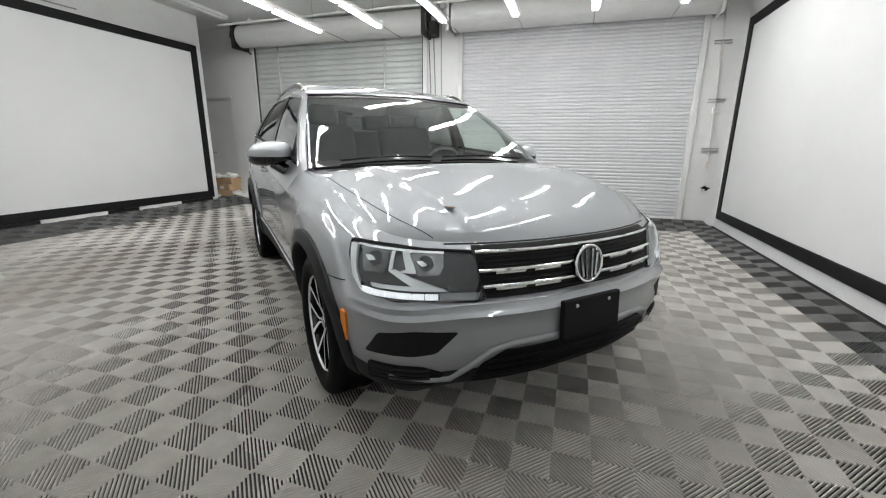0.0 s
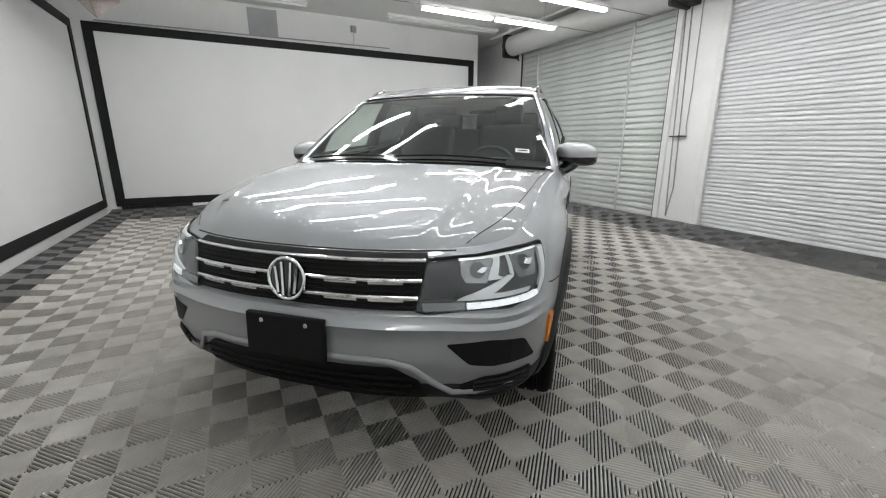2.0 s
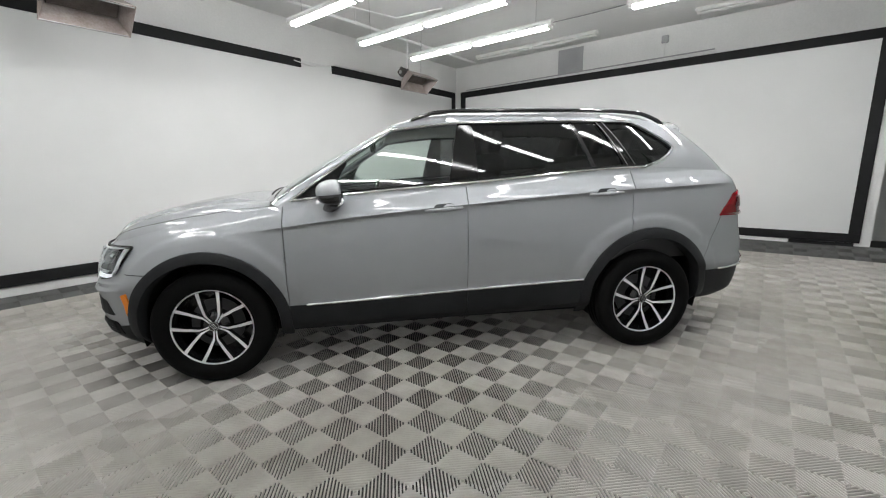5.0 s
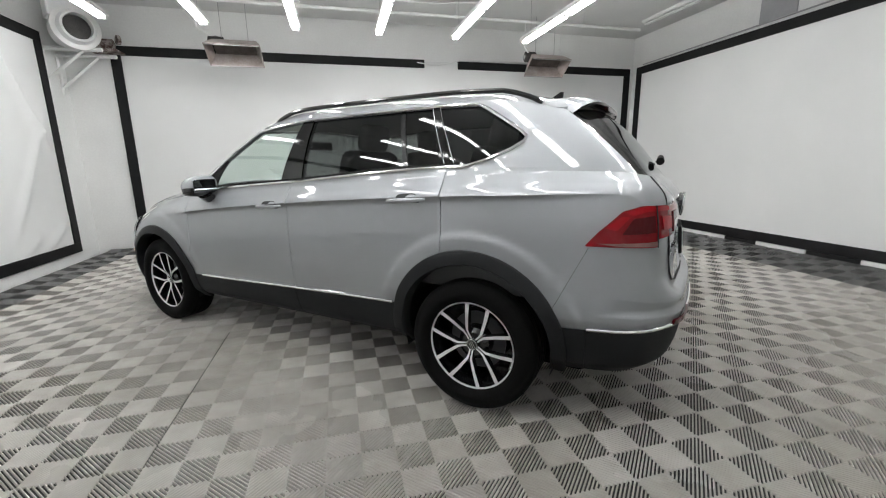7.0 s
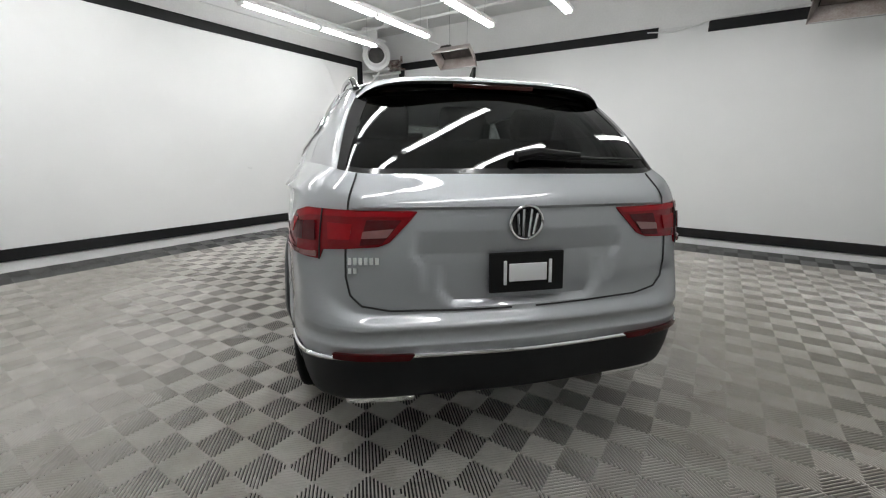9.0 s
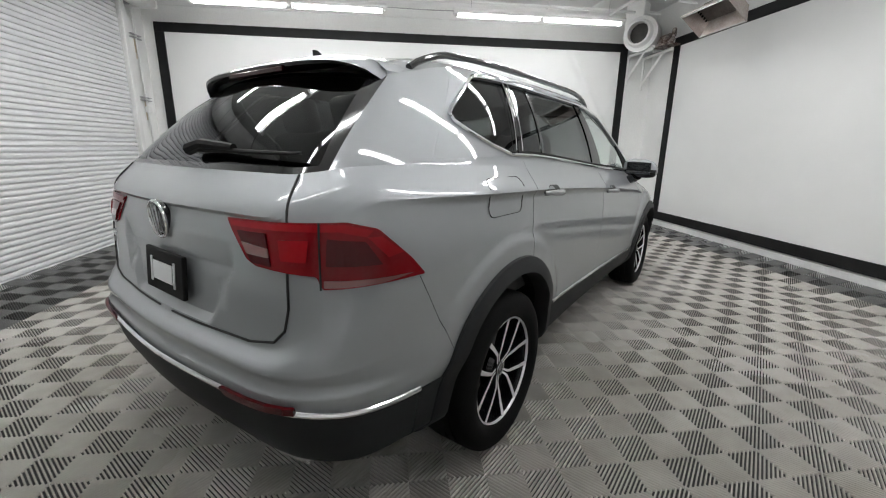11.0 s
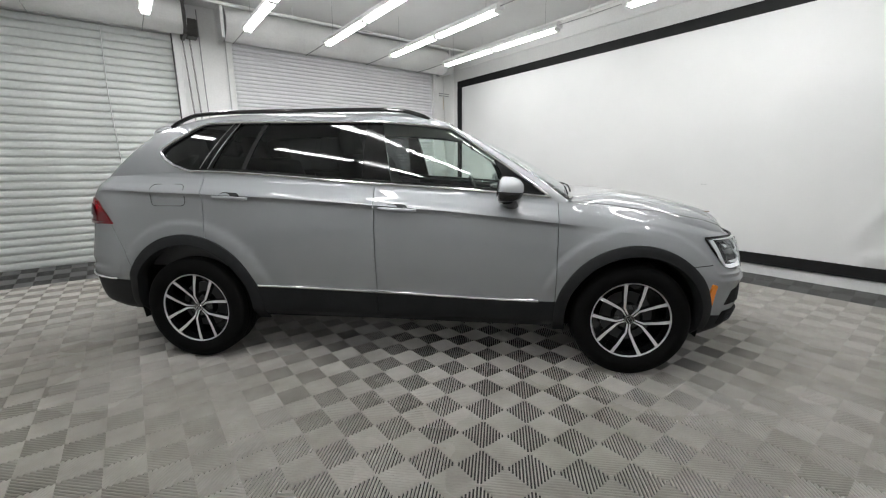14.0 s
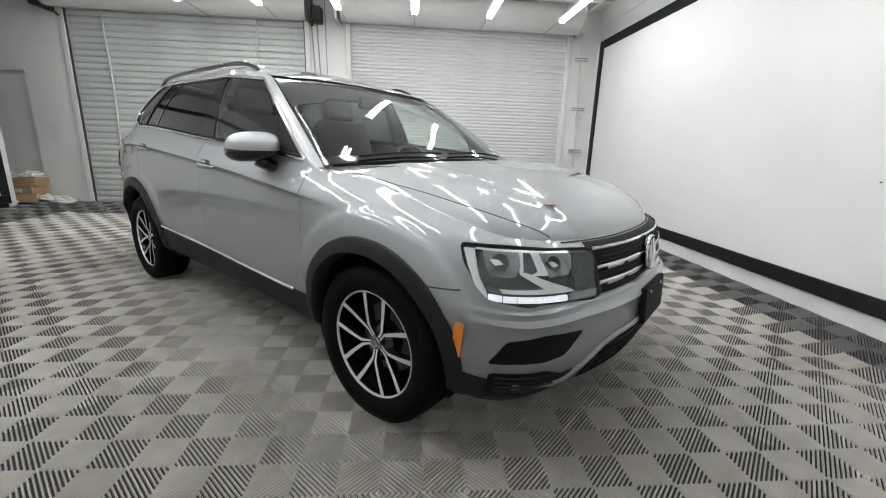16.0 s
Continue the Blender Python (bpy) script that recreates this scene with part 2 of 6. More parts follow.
def screen(name, label, along, a0, a1, plane, inward, z0, z1, w=0.125, gap=None, bulge=None, folds=()):
    """A stretched white cloth with a black border on a wall; gap: a stretch of the top bar that is missing."""
    root = thing(name, label, "screen", group="backdrop screens on the walls")

    def put(a, d, z):
        return (a, plane + inward * d, z) if along == "x" else (plane + inward * d, a, z)

    bm = bmesh.new()
    nx, nz = 160, 64
    vs = []
    for j in range(nz + 1):
        row = []
        for i in range(nx + 1):
            a, z = a0 + 0.02 + (a1 - a0 - 0.04) * i / nx, z0 + 0.02 + (z1 - z0 - 0.04) * j / nz
            edge = min(1, i / 6, (nx - i) / 6, j / 5, (nz - j) / 5)
            d = 0.018 + 0.004 * noise.noise((a * 0.9, z * 1.1, plane)) + 0.0012 * noise.noise((a * 3, z * 4.5, plane))
            if bulge:
                ba, bz, far = bulge
                q = max(0, 1 - abs(a - ba) / far) * max(0, 1 - abs(z - bz) / 1.5)
                s = (a - ba) * 0.85 + (z - bz) * 0.5
                d += q * 0.016 * abs(math.sin(s * 9 + 1.2 * noise.noise((a, z, 3))))
            for fa, fz, ga, gz, fw, fh in folds:
                la, lz = ga - fa, gz - fz
                n2 = la * la + lz * lz
                t = ((a - fa) * la + (z - fz) * lz) / n2
                off = ((a - fa) * lz - (z - fz) * la) / math.sqrt(n2)
                if -0.2 < t < 1.2:
                    d += fh * min(1, (t + 0.2) / 0.4, (1.2 - t) / 0.4) * math.exp(-(off / fw) ** 2)
            row.append(bm.verts.new(put(a, 0.012 + (d - 0.012) * edge, z)))
        vs.append(row)
    for j in range(nz):
        for i in range(nx):
            bm.faces.new((vs[j][i], vs[j][i + 1], vs[j + 1][i + 1], vs[j + 1][i]))
    bmesh.ops.recalc_face_normals(bm, faces=bm.faces)
    cl = part("cloth", bm, M_SCREEN, root, "white matte stretched cloth", smooth=True)

    def bar(b0, b1, c0, c1):
        bm = bmesh.new()
        lo, hi = sorted((plane + inward * 0.004, plane + inward * 0.034))
        if along == "x":
            box(bm, b0, b1, lo, hi, c0, c1, 0.004)
        else:
            box(bm, lo, hi, b0, b1, c0, c1, 0.004)
        part("frame_bar", bm, M_BLACKBAR, root, "flat black border strip")

    tops = [(a0, a1)] if not gap else [(a0, gap[0]), (gap[1], a1)]
    for b0, b1 in tops:
        bar(b0, b1, z1 - w, z1)
    bar(a0, a1, z0, z0 + w)
    bar(a0, a0 + w, z0 + w, z1 - w)
    bar(a1 - w, a1, z0 + w, z1 - w)
    return root


screen("backdrop_screen", "long white cloth screen with black border, creased at one end", "y", -3.14, 4.03, EX, -1, 0.15, 2.94, bulge=(-2.6, 2.1, 1.0),
       folds=((-2.12, 2.88, -2.85, 1.55, 0.05, 0.045), (-2.1, 0.62, -2.9, 1.95, 0.06, 0.045), (-2.0, 0.2, -2.4, 0.46, 0.05, 0.028), (-2.45, 0.24, -3.0, 0.62, 0.05, 0.032)))
screen("backdrop_screen", "white cloth screen with black border broken at top", "x", -5.25, 3.11, SY, 1, 0.17, 2.92, gap=(-1.9, -1.33))
screen("backdrop_screen", "white cloth screen with black border beside the recess", "y", -3.46, 3.25, WX, 1, 0.16, 2.92)


hole = thing("cloth_hole", "two small dark holes in the long screen", "hole")
for y, z in ((-0.70, 1.02), (-0.66, 1.025)):
    part("hole_spot", lathe(bmesh.new(), [(EX - 0.024, 0.0001), (EX - 0.0245, 0.005), (EX - 0.012, 0.0055)], 10, "x", (0, y, z)), M_BLACKBAR, hole)


def roller_door(name, label, x0, x1, z1, n, paint, rod, strips):
    """A closed rolling door: slats, side guides, bottom bar, the barrel above it and, on the grey one, white pull strips."""
    root = thing(name, label, "roller door")
    y = DY + 0.03
    h = (z1 - 0.06) / n
    bm = bmesh.new()
    prev = None
    for q, d in ((0.0, -0.020), (0.12, -0.022), (0.135, 0.005), (0.30, 0.0125), (0.55, 0.0145), (0.80, 0.012), (0.95, 0.006), (0.965, -0.020), (1.0, -0.020)):
        row = [bm.verts.new((x, -d * min(1, h / 0.065), h * q)) for x in (x0, x1)]
        if prev:
            bm.faces.new((prev[0], prev[1], row[1], row[0]))
        prev = row
    first = part("slat", bm, paint, root, smooth=False, m=pose(0, y, 0.06))
    for k in range(1, n):
        o = new("slat", first.data)
        o.parent = root
        o.matrix_local = pose(0, y, 0.06 + k * h)
    part("bottom_bar", boxed(x0, x1, y - 0.035, y + 0.02, 0.0, 0.06, 0.006), M_STEEL if rod else paint, root, "thick bottom bar of the curtain")
    for a, b in ((x0 - 0.07, x0 + 0.012), (x1 - 0.012, x1 + 0.07)):
        part("side_guide", boxed(a, b, DY - 0.05, DY - 0.004, 0.0, z1 + 0.02, 0.006), M_WHITEMETAL, root, "upright steel guide channel")
    if rod:
        for a in (x0 + 0.016, x1 - 0.016):
            part("guide_seal", boxed(a - 0.010, a + 0.010, DY - 0.040, DY - 0.006, 0.0, z1), M_DARKSTEEL, root, "dark seal inside the guide")
    r = 0.2 if rod else 0.22
    zc = z1 + 0.17
    bm = lathe(bmesh.new(), [(x0 - 0.1, 0.0), (x0 - 0.1, r), (x1 + 0.1, r), (x1 + 0.1, 0.0)], 36, "x", (0, DY - 0.2, zc))
    part("barrel", bm, M_WHITEMETAL if not rod else M_CEIL, root, "rolled-up curtain barrel in pale paint", smooth=False)
    for a in (x0 - 0.16, x1 + 0.1):
        bm = boxed(a, a + 0.02, DY - 0.42, DY - 0.003, zc - 0.24, zc + 0.22, 0.03, 2)
        part("end_bracket", bm, M_DARKSTEEL if rod else M_WHITEMETAL, root)
    for xs in strips:
        pts = [(xs + 0.012 * math.sin(z * 3 + xs), y - 0.03, z) for z in [0.05 + i * (z1 - 0.05) / 30 for i in range(31)]]
        part("pull_strip", tubed(pts, 0.02, 6, flat=(1, 0.3)), M_WHITEMETAL, root, "white vertical strap on the slats")
    return root


roller_door("roller_door", "closed grey slatted steel rolling door with white straps", GREY[0], GREY[1], GREY[3], 31, M_GREYSLAT, True, (-4.25, -1.95))
roller_door("roller_door", "closed white slatted steel rolling door", WHITE[0], WHITE[1], WHITE[3], 54, M_WHITESLAT, False, ())


def strip_light(m, lit, label, drop=0.526, glow=None):
    root = thing("strip_light", label, "ceiling light", m, "strip lights under the ceiling")
    L = 2.36
    bm = bmesh.new()
    prof = [(-0.055, 0.0), (-0.062, 0.03), (-0.03, 0.07), (0.03, 0.07), (0.062, 0.03), (0.055, 0.0)]
    prism(bm, prof, L, lambda u, v, w: (u, w - L / 2, v + 0.03))
    part("housing", bm, M_WHITEMETAL, root, "white enamelled channel housing")
    for s in (-1, 1):
        for k in (-1, 1):
            c = s * 0.59
            pts = [(k * 0.024, c - 0.53, 0.012), (k * 0.024, c + 0.53, 0.012)]
            part("tube", tubed(pts, 0.0155, 12), glow if lit else M_TUBEOFF, root, "glowing white tube" if lit else "unlit pale tube")
        part("lamp_holder", boxed(-0.045, 0.045, s * 1.14 - 0.02, s * 1.14 + 0.02, -0.006, 0.032, 0.005), M_WHITEMETAL, root)
    part("lamp_holder", boxed(-0.045, 0.045, -0.025, 0.025, -0.006, 0.032, 0.005), M_WHITEMETAL, root)
    for y in (-0.95, 0.95):
        part("hanger_wire", tubed([(0, y, 0.098), (0, y, drop)], 0.0025, 5), M_STEEL, root)
    if lit:
        part("power_cable", tubed([(0, 1.18, 0.06), (0, 1.6, 0.055), (0, 2.04, 0.06)], 0.006, 6), M_STEEL, root)
    return root


LIT = "lit white twin-tube strip light hung under the ceiling"
# tube strength is raised in the west and lowered in the east to balance brightness
for glow, cols in ((M_TUBEWEST, (0, 1)), (M_TUBE, (2, 3)), (M_TUBEEAST, (4, 5))):
    light0 = None
    for i in cols:
        for yc in (1.95, -1.27):
            m = pose(-2.56 + 1.04 * i, yc, 2.925)
            if light0:
                copy_thing(light0, m)
            else:
                light0 = strip_light(m, True, LIT, glow=glow)
dark0 = strip_light(pose(-4.75, 2.28, 3.36), False, "unlit white strip light close to the ceiling", 0.1)
copy_thing(dark0, pose(-4.75, -1.47, 3.36))


# ---- floor tiles ----
def rib_tile(name):
    """A square floor tile of two by two cells whose ribs run slantwise and meet in nested diamonds."""
    bm = bmesh.new()
    P, n = PITCH, 15
    step = P * 2 / n
    half = step * 0.25
    # rounded bars: edges of the strips across one rib, from its middle
    cuts = [half * q for q in (-1.0, -0.85, -0.6, -0.25, 0.25, 0.6, 0.85, 1.0)]

    def fall(g):
        return -0.0062 * (g / half) ** 2.2

    def clip(lo, hi):
        # the band lo < x - y < hi of the cell, as a polygon
        poly = [(0, 0), (P, 0), (P, P), (0, P)]
        for sgn, lim in ((1, lo), (-1, -hi)):
            out = []
            for i, p in enumerate(poly):
                q = poly[(i + 1) % len(poly)]
                fp, fq = sgn * (p[0] - p[1]) - lim, sgn * (q[0] - q[1]) - lim
                if fp >= 0:
                    out.append(p)
                if fp * fq < 0:
                    t = fp / (fp - fq)
                    out.append((p[0] + (q[0] - p[0]) * t, p[1] + (q[1] - p[1]) * t))
            poly = out
        return poly

    for cx in (0, 1):
        for cy in (0, 1):
            flip = (cx + cy + 1) % 2
            for k in range(n):
                mid = -P + (k + 0.5) * step
                for lo, hi in zip(cuts, cuts[1:]):
                    poly = clip(mid + lo, mid + hi)
                    if len(poly) < 3:
                        continue
                    gap = [abs(x - y - mid) for x, y in poly]
                    pl = [((P - x if flip else x) + cx * P - P, y + cy * P - P, fall(g)) for (x, y), g in zip(poly, gap)]
                    if flip:
                        pl, gap = pl[::-1], gap[::-1]
                    a = [bm.verts.new(p) for p in pl]
                    bm.faces.new(a)
                    for i in range(len(pl)):
                        j = (i + 1) % len(pl)
                        if abs(gap[i] - gap[j]) < 1e-6 and gap[i] < half - 1e-6:
                            continue
                        b0, b1 = (bm.verts.new((pl[q][0], pl[q][1], -0.012)) for q in (i, j))
                        bm.faces.new((b0, b1, a[j], a[i]))
    me = bpy.data.meshes.new(name)
    bm.to_mesh(me)
    bm.free()
    return me


# ---- the car: x ahead, y to its left, z up, from the ground between the axles ----
def flakes(m, scale, amount):
    t = m.node_tree
    n, l = t.nodes, t.links
    b = n["Principled BSDF"]
    co = n.new("ShaderNodeTexCoord")
    vo = n.new("ShaderNodeTexNoise")
    vo.inputs["Scale"].default_value = scale
    vo.inputs["Detail"].default_value = 2
    l.new(co.outputs["Object"], vo.inputs["Vector"])
    mr = n.new("ShaderNodeMapRange")
    c = b.inputs["Base Color"].default_value
    mx = n.new("ShaderNodeMix")
    mx.data_type = "RGBA"
    mx.inputs["A"].default_value = (c[0] * (1 - amount), c[1] * (1 - amount), c[2] * (1 - amount), 1)
    mx.inputs["B"].default_value = (c[0] * (1 + amount), c[1] * (1 + amount), c[2] * (1 + amount), 1)
    l.new(vo.outputs["Fac"], mx.inputs["Factor"])
    l.new(mx.outputs["Result"], b.inputs["Base Color"])
    return m


M_PAINT = flakes(mat("silver_paint", (0.312, 0.321, 0.338), 0.62, 0.75, Coat_Weight=1.0, Coat_Roughness=0.012, Coat_IOR=1.6), 900, 0.10)
M_CLAD = vary(mat("grey_black_plastic", (0.024, 0.025, 0.027), 0.55, Specular_IOR_Level=0.22), (0.009, 0.0098, 0.0107), (0.017, 0.018, 0.0195), 5, 400, 0.08)
M_GLOSSBLACK = mat("gloss_black", (0.008, 0.008, 0.009), 0.12, 0.0, Coat_Weight=0.6, Coat_Roughness=0.05)
M_PILLAR = mat("pillar_black", (0.006, 0.006, 0.006), 0.08, Specular_IOR_Level=0.35)
M_LAMPGREY = mat("smoked_lamp", (0.075, 0.076, 0.08), 0.25, 0.5)
M_SMOKE = mat("smoked_black", (0.035, 0.035, 0.038), 0.25)
M_CUP = mat("lamp_reflector", (0.30, 0.303, 0.31), 0.14, 0.95)
M_BLACK = mat("matte_black", (0.006, 0.006, 0.006), 0.6, Specular_IOR_Level=0.15)
M_CHROME = mat("chrome", (0.78, 0.79, 0.8), 0.1, 1.0)
M_MIRROR = mat("mirror_glass", (0.32, 0.34, 0.36), 0.02, 1.0)
M_SATIN = mat("satin_chrome", (0.80, 0.81, 0.82), 0.32, 0.7)
M_RUBBER = vary(mat("tyre_rubber", (0.016, 0.016, 0.016), 0.7, Specular_IOR_Level=0.07), (0.0035, 0.0035, 0.0035), (0.007, 0.007, 0.007), 7, 120, 0.1, (0.55, 0.7))
M_ALLOY = mat("machined_alloy", (0.82, 0.82, 0.83), 0.38, 0.6)
M_GAP = mat("panel_gap", (0.006, 0.006, 0.006), 0.8)
M_RED = mat("red_lens", (0.24, 0.003, 0.007), 0.10, 0.0, Specular_IOR_Level=0.25)
M_REDDARK = mat("dark_red_lens", (0.055, 0.0015, 0.003), 0.10, 0.0, Specular_IOR_Level=0.25)
M_REDPALE = mat("clear_lens_over_red", (0.20, 0.075, 0.075), 0.15, 0.2, Coat_Weight=1.0)
M_AMBER = mat("amber_reflector", (0.75, 0.22, 0.02), 0.25, 0.0, Coat_Weight=0.7)
M_DRL = mat("daytime_light", (0.9, 0.92, 0.95), 0.3, Emission_Color=(0.95, 0.97, 1.0, 1), Emission_Strength=0.5)
M_SEAT = vary(mat("dark_seat_cloth", (0.03, 0.03, 0.032), 0.8), (0.045, 0.045, 0.047), (0.085, 0.085, 0.088), 8, 300, 0.2)
M_TRIM = mat("dark_interior_plastic", (0.045, 0.046, 0.048), 0.55)
M_LINER = mat("pale_headliner", (0.50, 0.50, 0.48), 0.9)


def glass(name, tint, rough=0.0, faces=2):
    """Thin tinted glass: see-through tint with a mirror coat by Schlick's law, alike from inside and outside."""
    m = bpy.data.materials.new(name)
    m.use_nodes = True
    t = m.node_tree
    n, l = t.nodes, t.links
    n.remove(n["Principled BSDF"])
    tr = n.new("ShaderNodeBsdfTransparent")
    tr.inputs[0].default_value = (*tint, 1)
    gl = n.new("ShaderNodeBsdfGlossy")
    gl.inputs["Roughness"].default_value = rough
    gl.inputs["Color"].default_value = (0.95, 0.97, 0.97, 1)
    lw = n.new("ShaderNodeLayerWeight")
    lw.inputs["Blend"].default_value = 0.5
    pw = n.new("ShaderNodeMath")
    pw.operation = "POWER"
    pw.inputs[1].default_value = 5.0
    fr = n.new("ShaderNodeMath")
    fr.operation = "MULTIPLY_ADD"
    fr.inputs[1].default_value, fr.inputs[2].default_value = 0.955, 0.045
    l.new(lw.outputs["Facing"], pw.inputs[0])
    l.new(pw.outputs[0], fr.inputs[0])
    mx = n.new("ShaderNodeMixShader")
    # both faces of a clear pane mirror, 2F / (1 + F); a dark one swallows the second
    up, dn = n.new("ShaderNodeMath"), n.new("ShaderNodeMath")
    up.operation, dn.operation = "MULTIPLY_ADD", "DIVIDE"
    up.inputs[1].default_value = faces - 1
    up.inputs[2].default_value = 1.0
    tw = n.new("ShaderNodeMath")
    tw.operation = "MULTIPLY"
    tw.inputs[1].default_value = faces
    l.new(fr.outputs[0], up.inputs[0])
    l.new(fr.outputs[0], tw.inputs[0])
    l.new(tw.outputs[0], dn.inputs[0])
    l.new(up.outputs[0], dn.inputs[1])
    l.new(dn.outputs[0], mx.inputs[0])
    l.new(tr.outputs[0], mx.inputs[1])
    l.new(gl.outputs[0], mx.inputs[2])
    l.new(mx.outputs[0], n["Material Output"].inputs[0])
    return m


M_GLASS = glass("clear_glass", (0.86, 0.94, 0.90))
M_PRIVACY = glass("privacy_glass", (0.13, 0.135, 0.135), faces=1)
M_LENS = glass("lamp_cover", (0.93, 0.95, 0.96), faces=1)


def pchip(xs, ys):
    """A smooth monotone curve through the knots, as a function."""
    xs, ys = np.asarray(xs, float), np.asarray(ys, float)
    h, d = np.diff(xs), np.diff(ys) / np.diff(xs)
    g = np.zeros(len(xs))
    for i in range(1, len(xs) - 1):
        if d[i - 1] * d[i] > 0:
            w1, w2 = 2 * h[i] + h[i - 1], h[i] + 2 * h[i - 1]
            g[i] = (w1 + w2) / (w1 / d[i - 1] + w2 / d[i])
    g[0], g[-1] = d[0], d[-1]

    def at(x):
        i = int(np.clip(np.searchsorted(xs, x) - 1, 0, len(xs) - 2))
        t = (x - xs[i]) / h[i]
        if t < 0:
            return ys[0] + g[0] * (x - xs[0])
        if t > 1:
            return ys[-1] + g[-1] * (x - xs[-1])
        return ((1 + 2 * t) * (1 - t) ** 2 * ys[i] + t * (1 - t) ** 2 * h[i] * g[i]
                + t * t * (3 - 2 * t) * ys[i + 1] + t * t * (t - 1) * h[i] * g[i + 1])
    return at


# plan outline of the body at its widest, from the nose's middle round to the tail's middle
OUT_X = [2.235, 2.225, 2.17, 2.06, 1.90, 1.70, 1.40, 0.95, 0.30, -0.40, -1.00, -1.40, -1.78, -2.05, -2.20, -2.30, -2.335, -2.355]
OUT_Y = [0.0, 0.25, 0.50, 0.725, 0.850, 0.900, 0.917, 0.910, 0.908, 0.907, 0.908, 0.910, 0.895, 0.855, 0.79, 0.65, 0.40, 0.0]
OUT_S = [0.0]
for i in range(1, len(OUT_X)):
    OUT_S.append(OUT_S[-1] + math.hypot(OUT_X[i] - OUT_X[i - 1], OUT_Y[i] - OUT_Y[i - 1]))


def spline(ks, vs, flat_ends):
    """Catmull-Rom through the knots; level at the ends where the outline mirrors."""
    ks, vs = list(ks), list(vs)
    m = []
    for i in range(len(ks)):
        if i in (0, len(ks) - 1):
            m.append(0.0 if flat_ends else ((vs[1] - vs[0]) / (ks[1] - ks[0]) if i == 0 else (vs[-1] - vs[-2]) / (ks[-1] - ks[-2])))
        else:
            m.append((vs[i + 1] - vs[i - 1]) / (ks[i + 1] - ks[i - 1]))

    def at(x):
        i = 0
        while i < len(ks) - 2 and x > ks[i + 1]:
            i += 1
        h = ks[i + 1] - ks[i]
        t = (x - ks[i]) / h
        return ((1 + 2 * t) * (1 - t) ** 2 * vs[i] + t * (1 - t) ** 2 * h * m[i] + t * t * (3 - 2 * t) * vs[i + 1] + t * t * (t - 1) * h * m[i + 1])
    return at


out_x, out_y = spline(OUT_S, OUT_X, True), spline(OUT_S, OUT_Y, False)
HALF = OUT_S[-1]


def s_of_x(x):
    """Where along the outline the flank stands at x."""
    lo, hi = OUT_S[3], OUT_S[-3]
    for _ in range(40):
        mid = (lo + hi) / 2
        lo, hi = (mid, hi) if out_x(mid) > x else (lo, mid)
    return (lo + hi) / 2


def s_of_y(y, rear=False):
    lo, hi = (0.0, OUT_S[6]) if not rear else (OUT_S[-6], HALF)
    for _ in range(40):
        mid = (lo + hi) / 2
        if rear:
            lo, hi = (mid, hi) if out_y(mid) > y else (lo, mid)
        else:
            lo, hi = (mid, hi) if out_y(mid) < y else (lo, mid)
    return (lo + hi) / 2


# how the flank's section changes along the outline: nine heights and insets at ten stations
ST = [0.0, s_of_y(0.5), s_of_y(0.76), s_of_x(1.4), s_of_x(0.85), s_of_x(-0.2), s_of_x(-1.4), s_of_x(-2.02), s_of_y(0.55, True), HALF]
SEC_Z = [
    (0.235, 0.31, 0.385, 0.48, 0.610, 0.646, 0.73, 0.810, 0.845),
    (0.235, 0.31, 0.375, 0.48, 0.610, 0.646, 0.73, 0.810, 0.845),
    (0.205, 0.29, 0.365, 0.46, 0.595, 0.645, 0.735, 0.812, 0.856),
    (0.28, 0.34, 0.45, 0.55, 0.66, 0.76, 0.865, 0.93, 0.985),
    (0.275, 0.33, 0.455, 0.52, 0.62, 0.78, 0.945, 1.01, 1.065),
    (0.285, 0.34, 0.49, 0.56, 0.68, 0.86, 1.04, 1.09, 1.145),
    (0.31, 0.36, 0.525, 0.60, 0.72, 0.91, 1.11, 1.17, 1.225),
    (0.30, 0.36, 0.530, 0.575, 0.70, 0.90, 1.125, 1.175, 1.215),
    (0.325, 0.385, 0.560, 0.605, 0.668, 0.705, 0.90, 1.09, 1.19),
    (0.325, 0.385, 0.556, 0.600, 0.665, 0.700, 0.90, 1.09, 1.19),
]
SEC_IN = [
    (0.17, 0.06, 0.03, 0.0, 0.005, 0.035, 0.045, 0.055, 0.10),
    (0.17, 0.06, 0.03, 0.0, 0.005, 0.030, 0.045, 0.065, 0.11),
    (0.15, 0.05, 0.02, 0.0, 0.000, 0.020, 0.040, 0.075, 0.12),
    (0.08, 0.03, 0.01, 0.0, 0.0, 0.0, 0.02, 0.06, 0.13),
    (0.10, 0.05, 0.018, 0.012, 0.004, 0.0, 0.008, 0.034, 0.062),
    (0.11, 0.055, 0.022, 0.015, 0.005, 0.0, 0.010, 0.032, 0.057),
    (0.08, 0.03, 0.012, 0.004, 0.0, 0.0, 0.010, 0.038, 0.064),
    (0.11, 0.05, 0.018, 0.006, 0.012, 0.020, 0.056, 0.102, 0.155),
    (0.13, 0.05, 0.008, 0.0, 0.008, 0.052, 0.068, 0.100, 0.178),
    (0.13, 0.05, 0.008, 0.0, 0.008, 0.052, 0.068, 0.100, 0.195),
]
SECS = [(pchip(ST, [r[k] for r in SEC_Z]), pchip(ST, [r[k] for r in SEC_IN])) for k in range(9)]


